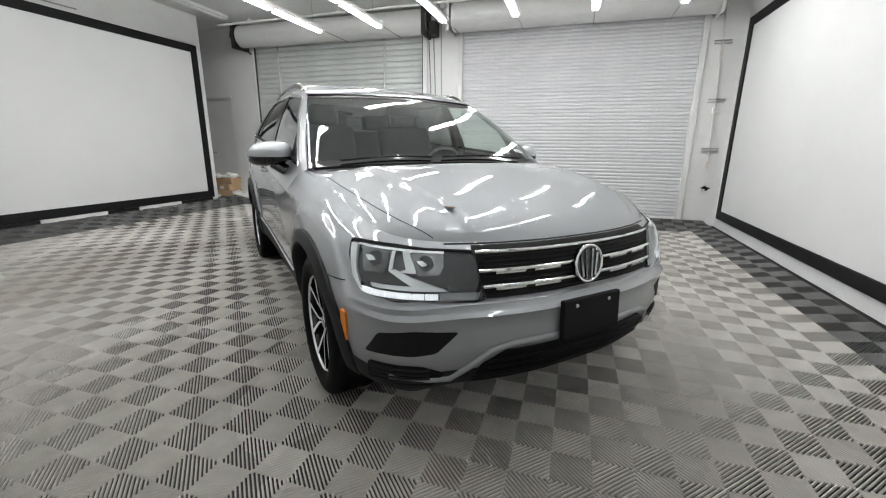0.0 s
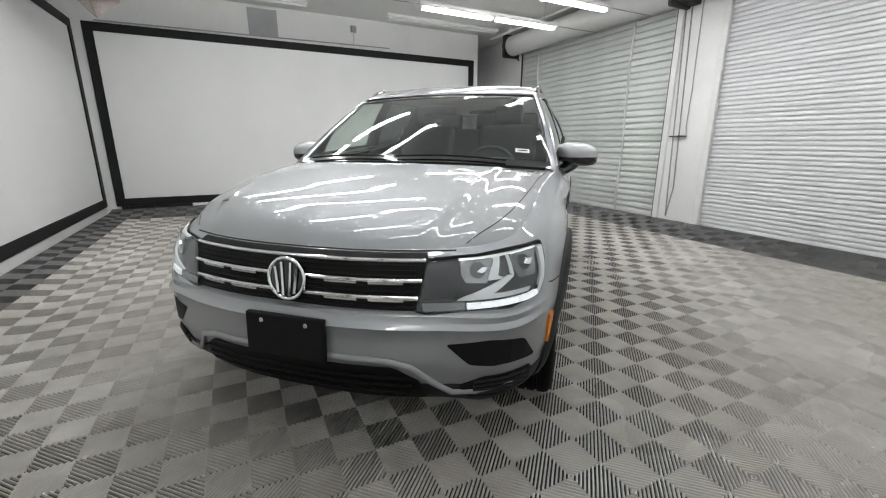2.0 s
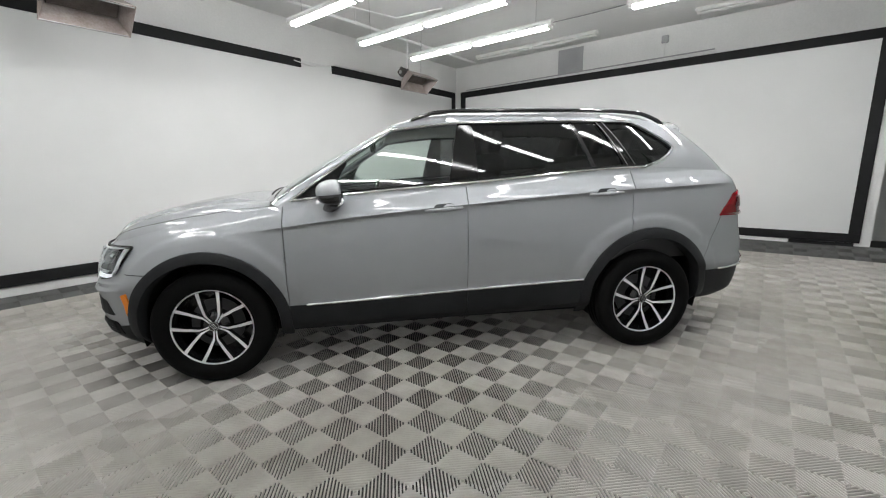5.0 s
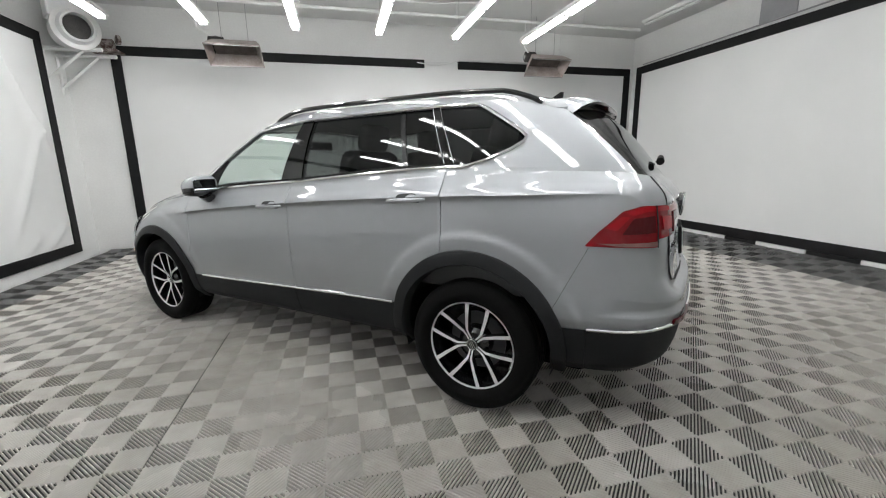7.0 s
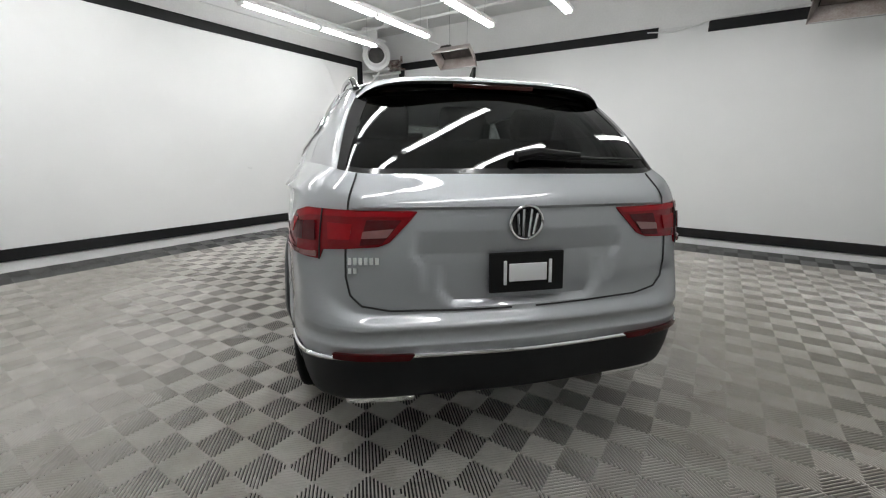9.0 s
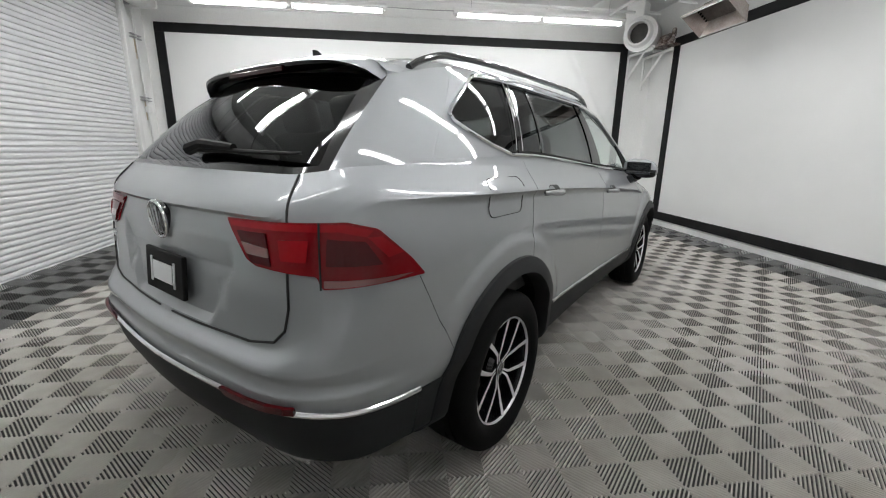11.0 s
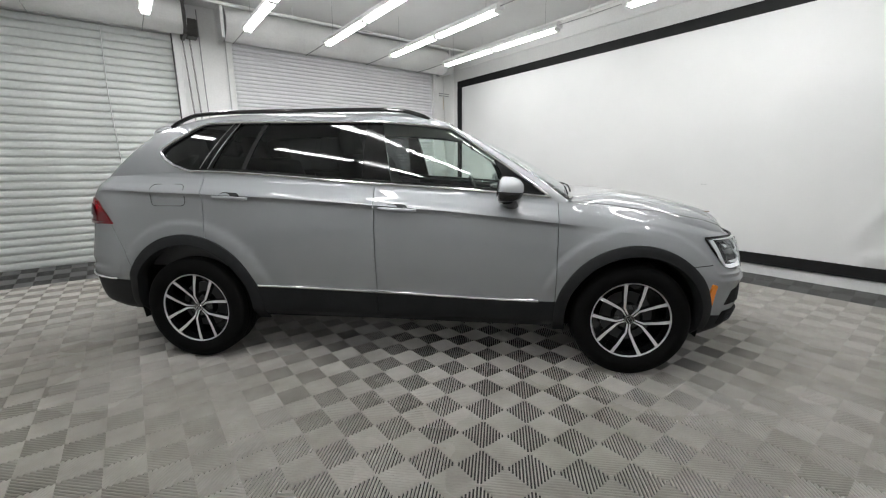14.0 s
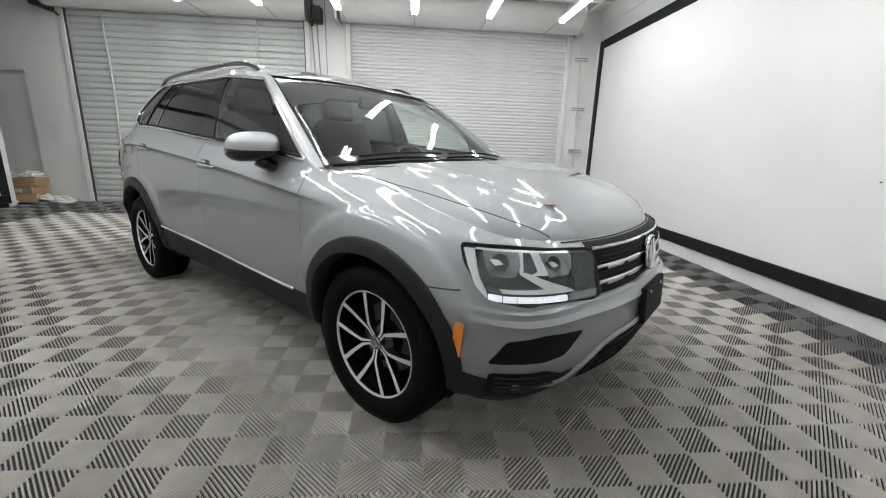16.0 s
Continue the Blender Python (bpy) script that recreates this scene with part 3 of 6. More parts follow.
class Flank:
    """The body below the windows, as a surface: along the outline and up."""
    seen = {}

    @classmethod
    def column(cls, s):
        s = round(s, 5)
        if s not in cls.seen:
            zs = [a(s) for a, b in SECS]
            ins = [b(s) for a, b in SECS]
            e = 0.002
            tx, ty = out_x(min(HALF, s + e)) - out_x(max(0, s - e)), out_y(min(HALF, s + e)) - out_y(max(0, s - e))
            n = math.hypot(tx, ty)
            cls.seen[s] = (out_x(s), out_y(s), ty / n, -tx / n, zs, pchip(zs, ins), pchip(range(9), zs))
        return cls.seen[s]

    @classmethod
    def at(cls, s, z, off=0.0):
        sign = 1
        if s > HALF:
            s, sign = 2 * HALF - s, -1
        if s < 0:
            s, sign = -s, -1
        x, y, nx, ny, zs, ins, _ = cls.column(s)
        d = off - ins(z)
        zc = zs[6]
        a = z - zc
        if CH0 < s < CH1 and -0.034 < a < 0.095:
            # the shoulder line: an overhang that shades itself, then a face that leans back
            fade = min(1, (s - CH0) / 0.25, (CH1 - s) / 0.42)
            d += fade * (0.021 * ((a + 0.034) / 0.034) ** 2.2 if a <= 0 else 0.021 * (1 - a / 0.095))
        for ax, rr in ((AX, 0.455), (-AX, 0.476)):
            q = math.hypot(x - ax, z - AZ - 0.02)
            if q < rr + 0.105 and z > 0.5:
                t = min(1, (rr + 0.105 - q) / 0.035)
                d += 0.011 * t * t * (3 - 2 * t) * min(1, (z - 0.5) / 0.1)
        if s > REARB and 0.603 < z < 0.657:
            d -= 0.009 * min(1, (s - REARB) / 0.15) * math.sin(math.pi * (z - 0.603) / 0.054) ** 0.7
        if s < NOSE and zs[4] - 0.07 < z < zs[4] + 0.036:
            # two ridges across the front bumper with a hollow between them
            fade = min(1, (NOSE - s) / 0.2)
            q = z - zs[4]
            if q < -0.012:
                d += fade * 0.016 * ((q + 0.07) / 0.058) ** 2
            elif q < 0.006:
                d += fade * 0.016 * (0.006 - q) / 0.018
            elif q < 0.028:
                d += fade * 0.012 * ((q - 0.006) / 0.022) ** 1.5
            else:
                d += fade * 0.012 * (0.036 - q) / 0.008
        if s > GATE and 0.705 < z < 1.19:
            fade = min(1, (s - GATE) / 0.10)
            if z > 1.068:
                d += fade * 0.013 * min(1, (z - 1.068) / 0.008) * (1.19 - z) / 0.122
            half = 0.299 + 0.135 * (z - 0.722) / 0.196
            rec = min(1, max(0, (half - y) / 0.030)) * min(1, max(0, (0.925 - z) / 0.012)) * min(1, max(0, (z - 0.715) / 0.02))
            d -= 0.022 * rec * rec * (3 - 2 * rec)
        return Vector((x + nx * d, sign * (y + ny * d), z))

    @classmethod
    def z_at(cls, s, k):
        s = abs(s) if s <= HALF else 2 * HALF - s
        return cls.column(s)[6](k)


AX, AZ = 1.395, 0.345
NOSE = s_of_x(1.84)
REARB = s_of_x(-1.98)
GATE = s_of_y(0.70, True)
CH0, CH1 = s_of_x(1.12), s_of_x(-2.10)


def in_arch(p, r):
    return min(math.hypot(p.x - AX, p.z - AZ - 0.01) + 0.018, math.hypot(p.x + AX, p.z - AZ - 0.03)) < r and abs(p.y) > 0.7


def flank_panel(s0, s1, k0, k1, off=0.0, ds=0.018, nk=9, arch=0.444):
    bm = bmesh.new()
    n = max(2, int(math.ceil((s1 - s0) / ds)))
    # rows by section, with close rows along the two creases
    ks = [(k0 + j / nk, 0.0) for j in range(int((k1 - k0) * nk) + 1)]
    if k1 > 6:
        ks = [q for q in ks if not (3.6 < q[0] < 4.3 or 5.5 < q[0] < 6.4)]
        ks += [(4, o) for o in (-0.02, -0.012, -0.006, 0.0, 0.006)]
        ks += [(6, o) for o in (-0.034, -0.026, -0.018, -0.010, -0.004, 0.0, 0.003, 0.008, 0.014)]
        ks.sort()
    rows = len(ks) - 1
    vs = []
    for i in range(n + 1):
        s = s0 + (s1 - s0) * i / n
        vs.append([bm.verts.new(Flank.at(s, Flank.z_at(s, k) + o, off)) for k, o in ks])
    for i in range(n):
        for j in range(rows):
            q = (vs[i][j], vs[i + 1][j], vs[i + 1][j + 1], vs[i][j + 1])
            if arch and in_arch((q[0].co + q[2].co) / 2, arch):
                continue
            bm.faces.new(q)
    bmesh.ops.delete(bm, geom=[v for v in bm.verts if not v.link_faces], context="VERTS")
    # a turned-in edge all round, so that the gaps have depth
    edge = [e for e in bm.edges if e.is_boundary]
    r = bmesh.ops.extrude_edge_only(bm, edges=edge)
    mid = Vector((0, 0, 0.7))
    for v in [g for g in r["geom"] if isinstance(g, bmesh.types.BMVert)]:
        p = v.co
        v.co = p + Vector((-0.012 * (1 if p.x > 0 else -1) if abs(p.x) > 1.9 else 0, -0.016 * (1 if p.y > 0 else -1) if abs(p.y) > 0.5 else 0, 0))
    return bm


def patch(poly, place, off, depth=0.006, cell=0.03, face_only=False):
    """A plate with a 2D outline, cut into cells and laid on a surface: place(u, v, off)."""
    bm = bmesh.new()
    vs = [bm.verts.new((u, v, 0)) for u, v in poly]
    bm.faces.new(vs)
    us, ws = [p[0] for p in poly], [p[1] for p in poly]
    for ax, lo, hi in ((0, min(us), max(us)), (1, min(ws), max(ws))):
        c = lo + cell
        while c < hi - 1e-4:
            co, no = [0, 0, 0], [0, 0, 0]
            co[ax], no[ax] = c, 1
            bmesh.ops.bisect_plane(bm, geom=bm.verts[:] + bm.edges[:] + bm.faces[:], plane_co=co, plane_no=no)
            c += cell
    flat = {v: (v.co.x, v.co.y) for v in bm.verts}
    edge = [e for e in bm.edges if e.is_boundary]
    deep = {}
    if not face_only:
        loops = [(e.verts[0], e.verts[1]) for e in edge]
        for a, b in loops:
            for v in (a, b):
                if v not in deep:
                    deep[v] = bm.verts.new(place(*flat[v], off - depth))
    for v, (a, b) in flat.items():
        v.co = place(a, b, off)
    if not face_only:
        for a, b in loops:
            bm.faces.new((a, b, deep[b], deep[a]))
    bmesh.ops.recalc_face_normals(bm, faces=bm.faces)
    # face outwards: away from the car's middle
    tot = sum(((f.calc_center_median() - Vector((0, 0, 0.7))).dot(f.normal) * f.calc_area() for f in bm.faces), 0.0)
    if tot < 0:
        bmesh.ops.reverse_faces(bm, faces=bm.faces)
    return bm


def round_poly(poly, r, n=4):
    """The outline with its corners rounded."""
    out = []
    k = len(poly)
    for i in range(k):
        p0, p, p1 = Vector(poly[i - 1]), Vector(poly[i]), Vector(poly[(i + 1) % k])
        a, b = p0 - p, p1 - p
        q = min(r, a.length * 0.45, b.length * 0.45)
        A, B = p + a.normalized() * q, p + b.normalized() * q
        for j in range(n + 1):
            t = j / n
            w = (1 - t) ** 2 * A + 2 * t * (1 - t) * p + t * t * B
            out.append((w.x, w.y))
    return out


def front(sign):
    return lambda y, z, off: Flank.at(sign * s_of_y(max(0, y)), z, off) if y >= 0 else Flank.at(-sign * s_of_y(-y), z, off)


def rear(y, z, off):
    s = s_of_y(abs(y), True)
    return Flank.at(s if y >= 0 else 2 * HALF - s, z, off)


def side(sign):
    return lambda x, z, off: Flank.at(sign * s_of_x(x), z, off)


def along(sign):
    return lambda s, z, off: Flank.at(sign * s, z, off)


car = thing("suv_car", "silver grey metallic five-door sport utility vehicle parked diagonally on the tiles", "car", pose(-0.017, 0, 0, 0, 0, -43.2))
body = part("body", boxed(-2.0, 2.0, -0.62, 0.62, 0.24, 0.62, 0.05), M_BLACK, car, "black underbody")
# unseen box added under the body to block light and darken the floor
part("undertray", boxed(-1.92, 1.84, -0.655, 0.655, 0.215, 0.30, 0.03, 2), M_BLACK, body, "unseen black box added to shade the floor under the car")

# panels; the gaps between them are real
G = 0.0022
S_BUMP, S_FEN, S_SPLIT, S_RD, S_TAIL = s_of_x(1.74), s_of_x(0.945), s_of_x(-0.15), s_of_x(-1.245), s_of_x(-1.95)
part("front_end", flank_panel(-S_FEN + G, S_FEN - G, 2, 8), M_PAINT, body, "silver painted bumper and wings", True)
for sg in (1, -1):
    for nm, a, b in (("wing", S_BUMP, S_FEN), ("front_door", S_FEN, S_SPLIT), ("rear_door", S_SPLIT, S_RD), ("quarter_panel", S_RD, S_TAIL)):
        lo, hi = (a + G, b - G) if sg > 0 else (-b + G, -a - G)
        if nm in ("front_door", "rear_door"):
            part(nm, flank_panel(lo, hi, 2, 8), M_PAINT, body, smooth=True)
        part(nm + "_cladding", flank_panel(lo, hi, 0, 2, 0.006), M_CLAD, body, "dark grey plastic sill cladding", True)
part("rear_end", flank_panel(S_RD + G, 2 * HALF - S_RD - G, 2, 8, ds=0.013, nk=14), M_PAINT, body, "silver quarter panels, tailgate and rear bumper", True)
part("rear_valance", flank_panel(S_TAIL, 2 * HALF - S_TAIL, 0, 2, 0.004), M_CLAD, body, "dark grey lower rear bumper", True)
part("front_valance", flank_panel(-S_BUMP, S_BUMP, 0, 2, 0.004), M_CLAD, body, "dark grey lower front bumper", True)

# wheel arch trims and liners
for sg in (1, -1):
    for ax, dz, ra, rb in ((AX, 0.01, 0.388, 0.456), (-AX, 0.03, 0.402, 0.476)):
        bm = bmesh.new()
        rings = []
        n = 60
        prof = [(ra, -0.05), (ra, 0.010), (ra + 0.007, 0.022), (rb - 0.024, 0.020), (rb - 0.003, 0.012), (rb, 0.0)]
        for i in range(n + 1):
            a = math.radians(-15 + 210 * i / n)
            row = []
            for r, o in prof:
                x, z = ax + r * math.cos(a), AZ + dz + r * math.sin(a)
                row.append(bm.verts.new(side(sg)(x, max(0.23, z), o)))
            rings.append(row)
        for A, B in zip(rings, rings[1:]):
            for j in range(len(prof) - 1):
                bm.faces.new((A[j], A[j + 1], B[j + 1], B[j]))
        bmesh.ops.recalc_face_normals(bm, faces=bm.faces)
        part("arch_trim", bm, M_CLAD, body, "dark grey plastic wheel arch trim", True)
        bm = bmesh.new()
        pr = []
        for i in range(25):
            a = math.radians(-16 + 212 * i / 24)
            pr.append([bm.verts.new((ax + (ra + 0.012) * math.cos(a), sg * y, AZ + dz + (ra + 0.012) * math.sin(a))) for y in (0.5, 0.86)])
        for A, B in zip(pr, pr[1:]):
            bm.faces.new((A[0], A[1], B[1], B[0]))
        bm.faces.new([p[0] for p in pr])
        part("arch_liner", bm, M_BLACK, body)

# ---- upper body ----
B_PTS = [(1.13, 0, 1.10), (1.025, 0.785, 1.073), (0.93, 0.80, 1.070), (0.40, 0.848, 1.105), (-0.12, 0.855, 1.145), (-1.25, 0.850, 1.215), (-1.68, 0.805, 1.245), (-2.10, 0.665, 1.205), (-2.20, 0, 1.195)]
R_PTS = [(0.285, 0, 1.535), (0.310, 0.626, 1.512), (0.232, 0.655, 1.530), (-0.02, 0.660, 1.562), (-0.16, 0.662, 1.572), (-1.08, 0.640, 1.580), (-1.43, 0.608, 1.570), (-1.755, 0.572, 1.508), (-1.84, 0, 1.540)]
# from the door mirror back the windows stand on the flank's own top edge
S_BELT = pchip(range(2, 9), [s_of_x(0.93), s_of_x(0.40), s_of_x(-0.12), s_of_x(-1.25), s_of_x(-1.77), s_of_y(0.79, True), HALF])
for i in range(2, 9):
    B_PTS[i] = tuple(Flank.at(S_BELT(i), Flank.z_at(S_BELT(i), 8)))
BC = [pchip(range(9), [p[i] for p in B_PTS]) for i in range(3)]
RC = [pchip(range(9), [p[i] for p in R_PTS]) for i in range(3)]
BUL = pchip(range(9), [0.045, 0.02, 0.015, 0.02, 0.022, 0.022, 0.02, 0.015, 0.03])


def cabin(u, v, off=0.0):
    sign = 1
    if u < 0:
        u, sign = -u, -1
    if u > 8:
        u, sign = 16 - u, -1

    def raw(u, v):
        if u > 2:
            s = min(HALF, S_BELT(u))
            b = Flank.at(s, Flank.z_at(s, 8))
        else:
            b = Vector([c(u) for c in BC])
        if u < 1:
            b = Vector(B_PTS[0]).lerp(Vector(B_PTS[1]), u * u)
            b.y = B_PTS[1][1] * u
            r = Vector(R_PTS[0]).lerp(Vector(R_PTS[1]), u * u)
            r.y = R_PTS[1][1] * u
        elif u > 7:
            r = Vector(R_PTS[8]).lerp(Vector(R_PTS[7]), (8 - u) ** 2)
            r.y = R_PTS[7][1] * (8 - u)
        else:
            r = Vector([c(u) for c in RC])
        return b.lerp(r, v)
    p = raw(u, v)
    e = 0.01
    du = raw(min(8, u + e), v) - raw(max(0, u - e), v)
    dv = raw(u, min(1, v + e)) - raw(u, max(0, v - e))
    n = dv.cross(du).normalized()
    if n.z < 0 and n.dot(p - Vector((-0.4, 0, 1.0))) < 0:
        n = -n
    if n.dot(Vector((p.x + 0.4, p.y, 0))) < 0:
        n = -n
    p = p + n * (off + BUL(u) * 4 * v * (1 - v))
    return Vector((p.x, sign * p.y, p.z))


def cabin_grid(u0, u1, v0, v1, off=0.0, nu=10, nv=8, lip=0.02):
    bm = bmesh.new()
    a, b = max(1, int(round((u1 - u0) * nu))), max(1, int(round((v1 - v0) * nv)))
    fo = off if callable(off) else lambda v: off
    vs = [[bm.verts.new(cabin(u0 + (u1 - u0) * i / a, v0 + (v1 - v0) * j / b, fo(v0 + (v1 - v0) * j / b))) for j in range(b + 1)] for i in range(a + 1)]
    for i in range(a):
        for j in range(b):
            bm.faces.new((vs[i][j], vs[i + 1][j], vs[i + 1][j + 1], vs[i][j + 1]))
    if lip:
        edge = [e for e in bm.edges if e.is_boundary]
        keep = {}
        for i in range(a + 1):
            for j in range(b + 1):
                keep[vs[i][j]] = cabin(u0 + (u1 - u0) * i / a, v0 + (v1 - v0) * j / b, fo(v0 + (v1 - v0) * j / b) - lip)
        pairs = [tuple(e.verts) for e in edge]
        low = {}
        for e in pairs:
            for v in e:
                if v not in low:
                    low[v] = bm.verts.new(keep[v])
        for p, q in pairs:
            bm.faces.new((p, q, low[q], low[p]))
    bmesh.ops.recalc_face_normals(bm, faces=bm.faces)
    return bm


for sg in (1, -1):
    def span(a, b):
        return (a, b) if sg > 0 else (-b, -a)
    part("front_pillar", cabin_grid(*span(1.325, 2.0), -0.02, 1.0, 0, 22, 14), M_PAINT, body, smooth=True)
    part("roof_side", cabin_grid(*span(2.0, 6.0), 0.90, 1.0, 0, 12, 30), M_PAINT, body, smooth=True)
    part("belt_strip", cabin_grid(*span(2.0, 5.0), -0.005, 0.05, 0, 12, 30), M_PAINT, body, smooth=True)
    part("belt_strip", cabin_grid(*span(5.0, 6.05), -0.005, 0.05, 0, 12, 30), M_PAINT, body, smooth=True)
    part("rear_pillar", cabin_grid(*span(5.97, 6.965), -0.003, 1.0, 0.0, 16, 30), M_PAINT, body, smooth=True)
    part("side_window", cabin_grid(*span(2.0, 3.98), 0.05, 0.90, -0.008, 10, 9, 0), M_GLASS, car, "lightly tinted front door window", True)
    part("side_window", cabin_grid(*span(3.98, 5.0), 0.05, 0.90, -0.008, 14, 9, 0), M_PRIVACY, car, "dark privacy glass rear door window", True)
    part("side_window", cabin_grid(*span(5.0, 6.0), 0.05, 0.90, -0.008, 14, 9, 0), M_PRIVACY, car, "dark privacy glass quarter window", True)
    part("centre_pillar", cabin_grid(*span(3.88, 4.13), 0.04, 0.91, -0.003, 20, 9, 0.03), M_PILLAR, body, "black pillar panel", True)
    part("third_pillar", cabin_grid(*span(4.96, 5.04), 0.04, 0.91, -0.003, 30, 9, 0.03), M_PILLAR, body, "black pillar panel", True)
    part("window_divider", cabin_grid(*span(4.74, 4.765), 0.04, 0.91, -0.005, 60, 9, 0.01), M_GLOSSBLACK, body)
    for u in (4.965, 5.045):
        part("pillar_edge", tubed([cabin(sg * (u + 0.03 * (1 - k / 8)), 0.06 + 0.84 * k / 8, 0.001) for k in range(9)], 0.0018, 6), M_STEEL, body, "thin bright pillar edge", True)
    sail = round_poly([(2.03, 0.055), (2.50, 0.055), (2.38, 0.16), (2.10, 0.46), (2.03, 0.50)], 0.01)
    part("mirror_sail", patch(sail, lambda u, v, o: cabin(sg * u, v, o), -0.003, 0.008, 0.06), M_BLACK, body, "black triangle in front of the door window")
    # bright trim round the side windows
    tip = [(5.16, 0.045), (5.42, 0.135), (5.70, 0.255), (5.90, 0.355), (5.965, 0.42), (5.955, 0.49), (5.90, 0.58), (5.80, 0.72), (5.71, 0.83), (5.63, 0.895), (5.55, 0.91)]
    loop = [(2.0 + 3.1 * i / 48, 0.045) for i in range(49)] + tip
    loop += [(5.5 - 3.5 * i / 54, 0.91) for i in range(55)] + [(2.0, 0.9 - 0.84 * i / 20) for i in range(21)]
    part("window_trim", tubed([cabin(sg * u, v, 0.004) for u, v in loop], 0.0085, 8, closed=True), M_CHROME, body, "bright metal strip round the side windows", True)
    inner = [cabin(sg * u, v, 0.001) for u, v in [(2.03 + 3.1 * i / 56, 0.072) for i in range(56)]]
    part("window_seal", tubed(inner, 0.009, 6), M_BLACK, body)
    # painted corners that bring the quarter window to a point
    for cut in ([(5.16, 0.03), (6.03, 0.03), (6.03, 0.43)] + tip[4::-1], [(6.03, 0.42), (6.03, 0.93), (5.55, 0.93)] + tip[:3:-1]):
        part("quarter_corner", patch(cut, lambda u, v, o: cabin(sg * u, v, o), 0.001, 0.012, 0.06), M_PAINT, body, smooth=True)

part("windscreen", cabin_grid(-1.33, 1.33, 0.0, 0.955, -0.004, 18, 16, 0), M_GLASS, car, "clear windscreen", True)
# dark band round the windscreen
for a, b, c, d in ((-1.33, 1.33, -0.01, 0.055), (-1.33, 1.33, 0.925, 0.965), (-1.34, -1.22, 0.0, 0.96), (1.22, 1.34, 0.0, 0.96)):
    part("glass_border", cabin_grid(a, b, c, d, -0.002, 20, 30, 0), M_GLOSSBLACK, body, smooth=True)
part("rear_window", cabin_grid(6.96, 9.04, 0.0, 0.97, -0.004, 14, 12, 0), M_PRIVACY, car, "dark privacy glass tailgate window", True)
for a, b, c, d in ((6.955, 9.045, -0.02, 0.05), (6.955, 7.10, 0.0, 0.98), (8.90, 9.045, 0.0, 0.98), (6.955, 9.045, 0.925, 0.98)):
    part("glass_border", cabin_grid(a, b, c, d, -0.002, 14, 14, 0), M_GLOSSBLACK, body, smooth=True)


def coons(F, C, L, Rr, nu, nv, lift):
    """A patch between a front, a rear and two side curves, raised by lift(u, v)."""
    bm = bmesh.new()
    vs = []
    for j in range(nv + 1):
        v = j / nv
        row = []
        for i in range(nu + 1):
            u = i / nu
            p = (1 - v) * F(u) + v * C(u) + (1 - u) * L(v) + u * Rr(v) - ((1 - u) * (1 - v) * F(0) + u * (1 - v) * F(1) + (1 - u) * v * C(0) + u * v * C(1))
            row.append(bm.verts.new(p + Vector((0, 0, lift(u, v)))))
        vs.append(row)
    for j in range(nv):
        for i in range(nu):
            bm.faces.new((vs[j][i], vs[j][i + 1], vs[j + 1][i + 1], vs[j + 1][i]))
    bmesh.ops.recalc_face_normals(bm, faces=bm.faces)
    if sum(f.normal.z for f in bm.faces) < 0:
        bmesh.ops.reverse_faces(bm, faces=bm.faces)
    return bm


part("roof", coons(lambda u: cabin(-1.95 + 3.9 * u, 0.995), lambda u: cabin(9.0 - 2.0 * u, 0.995),
                   lambda v: cabin(-(1.95 + 5.05 * v), 0.995), lambda v: cabin(1.95 + 5.05 * v, 0.995), 24, 30,
                   lambda u, v: 0.060 * (1 - (2 * u - 1) ** 4) * min(1, 0.12 + 4 * v, 0.25 + 3 * (1 - v)) * (1 - 0.2 * v)), M_PAINT, body, "silver painted roof", True)

# bonnet: from the nose's top edge to the scuttle
S_C = s_of_y(0.735)
S_COWL = s_of_x(0.965)


def top_edge(s):
    return Flank.at(s, Flank.z_at(abs(s), 8) - 0.001)


def hood_lift(u, v):
    e = abs(2 * u - 1)
    edge = 0.60 + 0.14 * v
    if e < edge:
        side_fall = 1 - 0.055 * (e / edge) ** 2
    else:
        t = (e - edge) / (1 - edge)
        side_fall = 0.945 * (1 - 0.22 * min(1, t / 0.16) * (1 - t) - t ** 2.4)
    ridge = 0.004 * math.exp(-((e - edge) / 0.03) ** 2) * min(1, 5 * v)
    end = max(0.0, (v - 0.72) / 0.28)
    env = (1 - math.exp(-v * 9.0)) * (1.0 - 0.55 * v) * (1 - 0.92 * end * end * (3 - 2 * end))
    return 0.124 * side_fall * env + ridge * (1 - 0.5 * v)


hood = coons(lambda u: top_edge(-S_C + 2 * S_C * u), lambda u: cabin(-1.0 + 2.0 * u, -0.015) + Vector((0.02, 0, -0.012)),
             lambda v: top_edge(-(S_C + (S_COWL - S_C) * v)) + Vector((0, 0.006, 0)), lambda v: top_edge(S_C + (S_COWL - S_C) * v) + Vector((0, -0.006, 0)), 96, 56, hood_lift)
hood.verts.ensure_lookup_table()
# the gap between bonnet and wings runs a hand's width in from the flank's edge
for sg in (1, -1):
    line = []
    for j in range(1, 57):
        v = j / 56
        c = 48 + sg * 48 * (0.83 + 0.13 * min(1, 1.6 * v) ** 0.7)
        i0 = int(math.floor(c))
        i0 = min(i0, 95)
        a, b = hood.verts[j * 97 + i0].co, hood.verts[j * 97 + i0 + 1].co
        line.append(a.lerp(b, c - i0) + Vector((0, 0, -0.0006)))
    part("panel_gap", tubed(line, 0.002, 6), M_GAP, body)
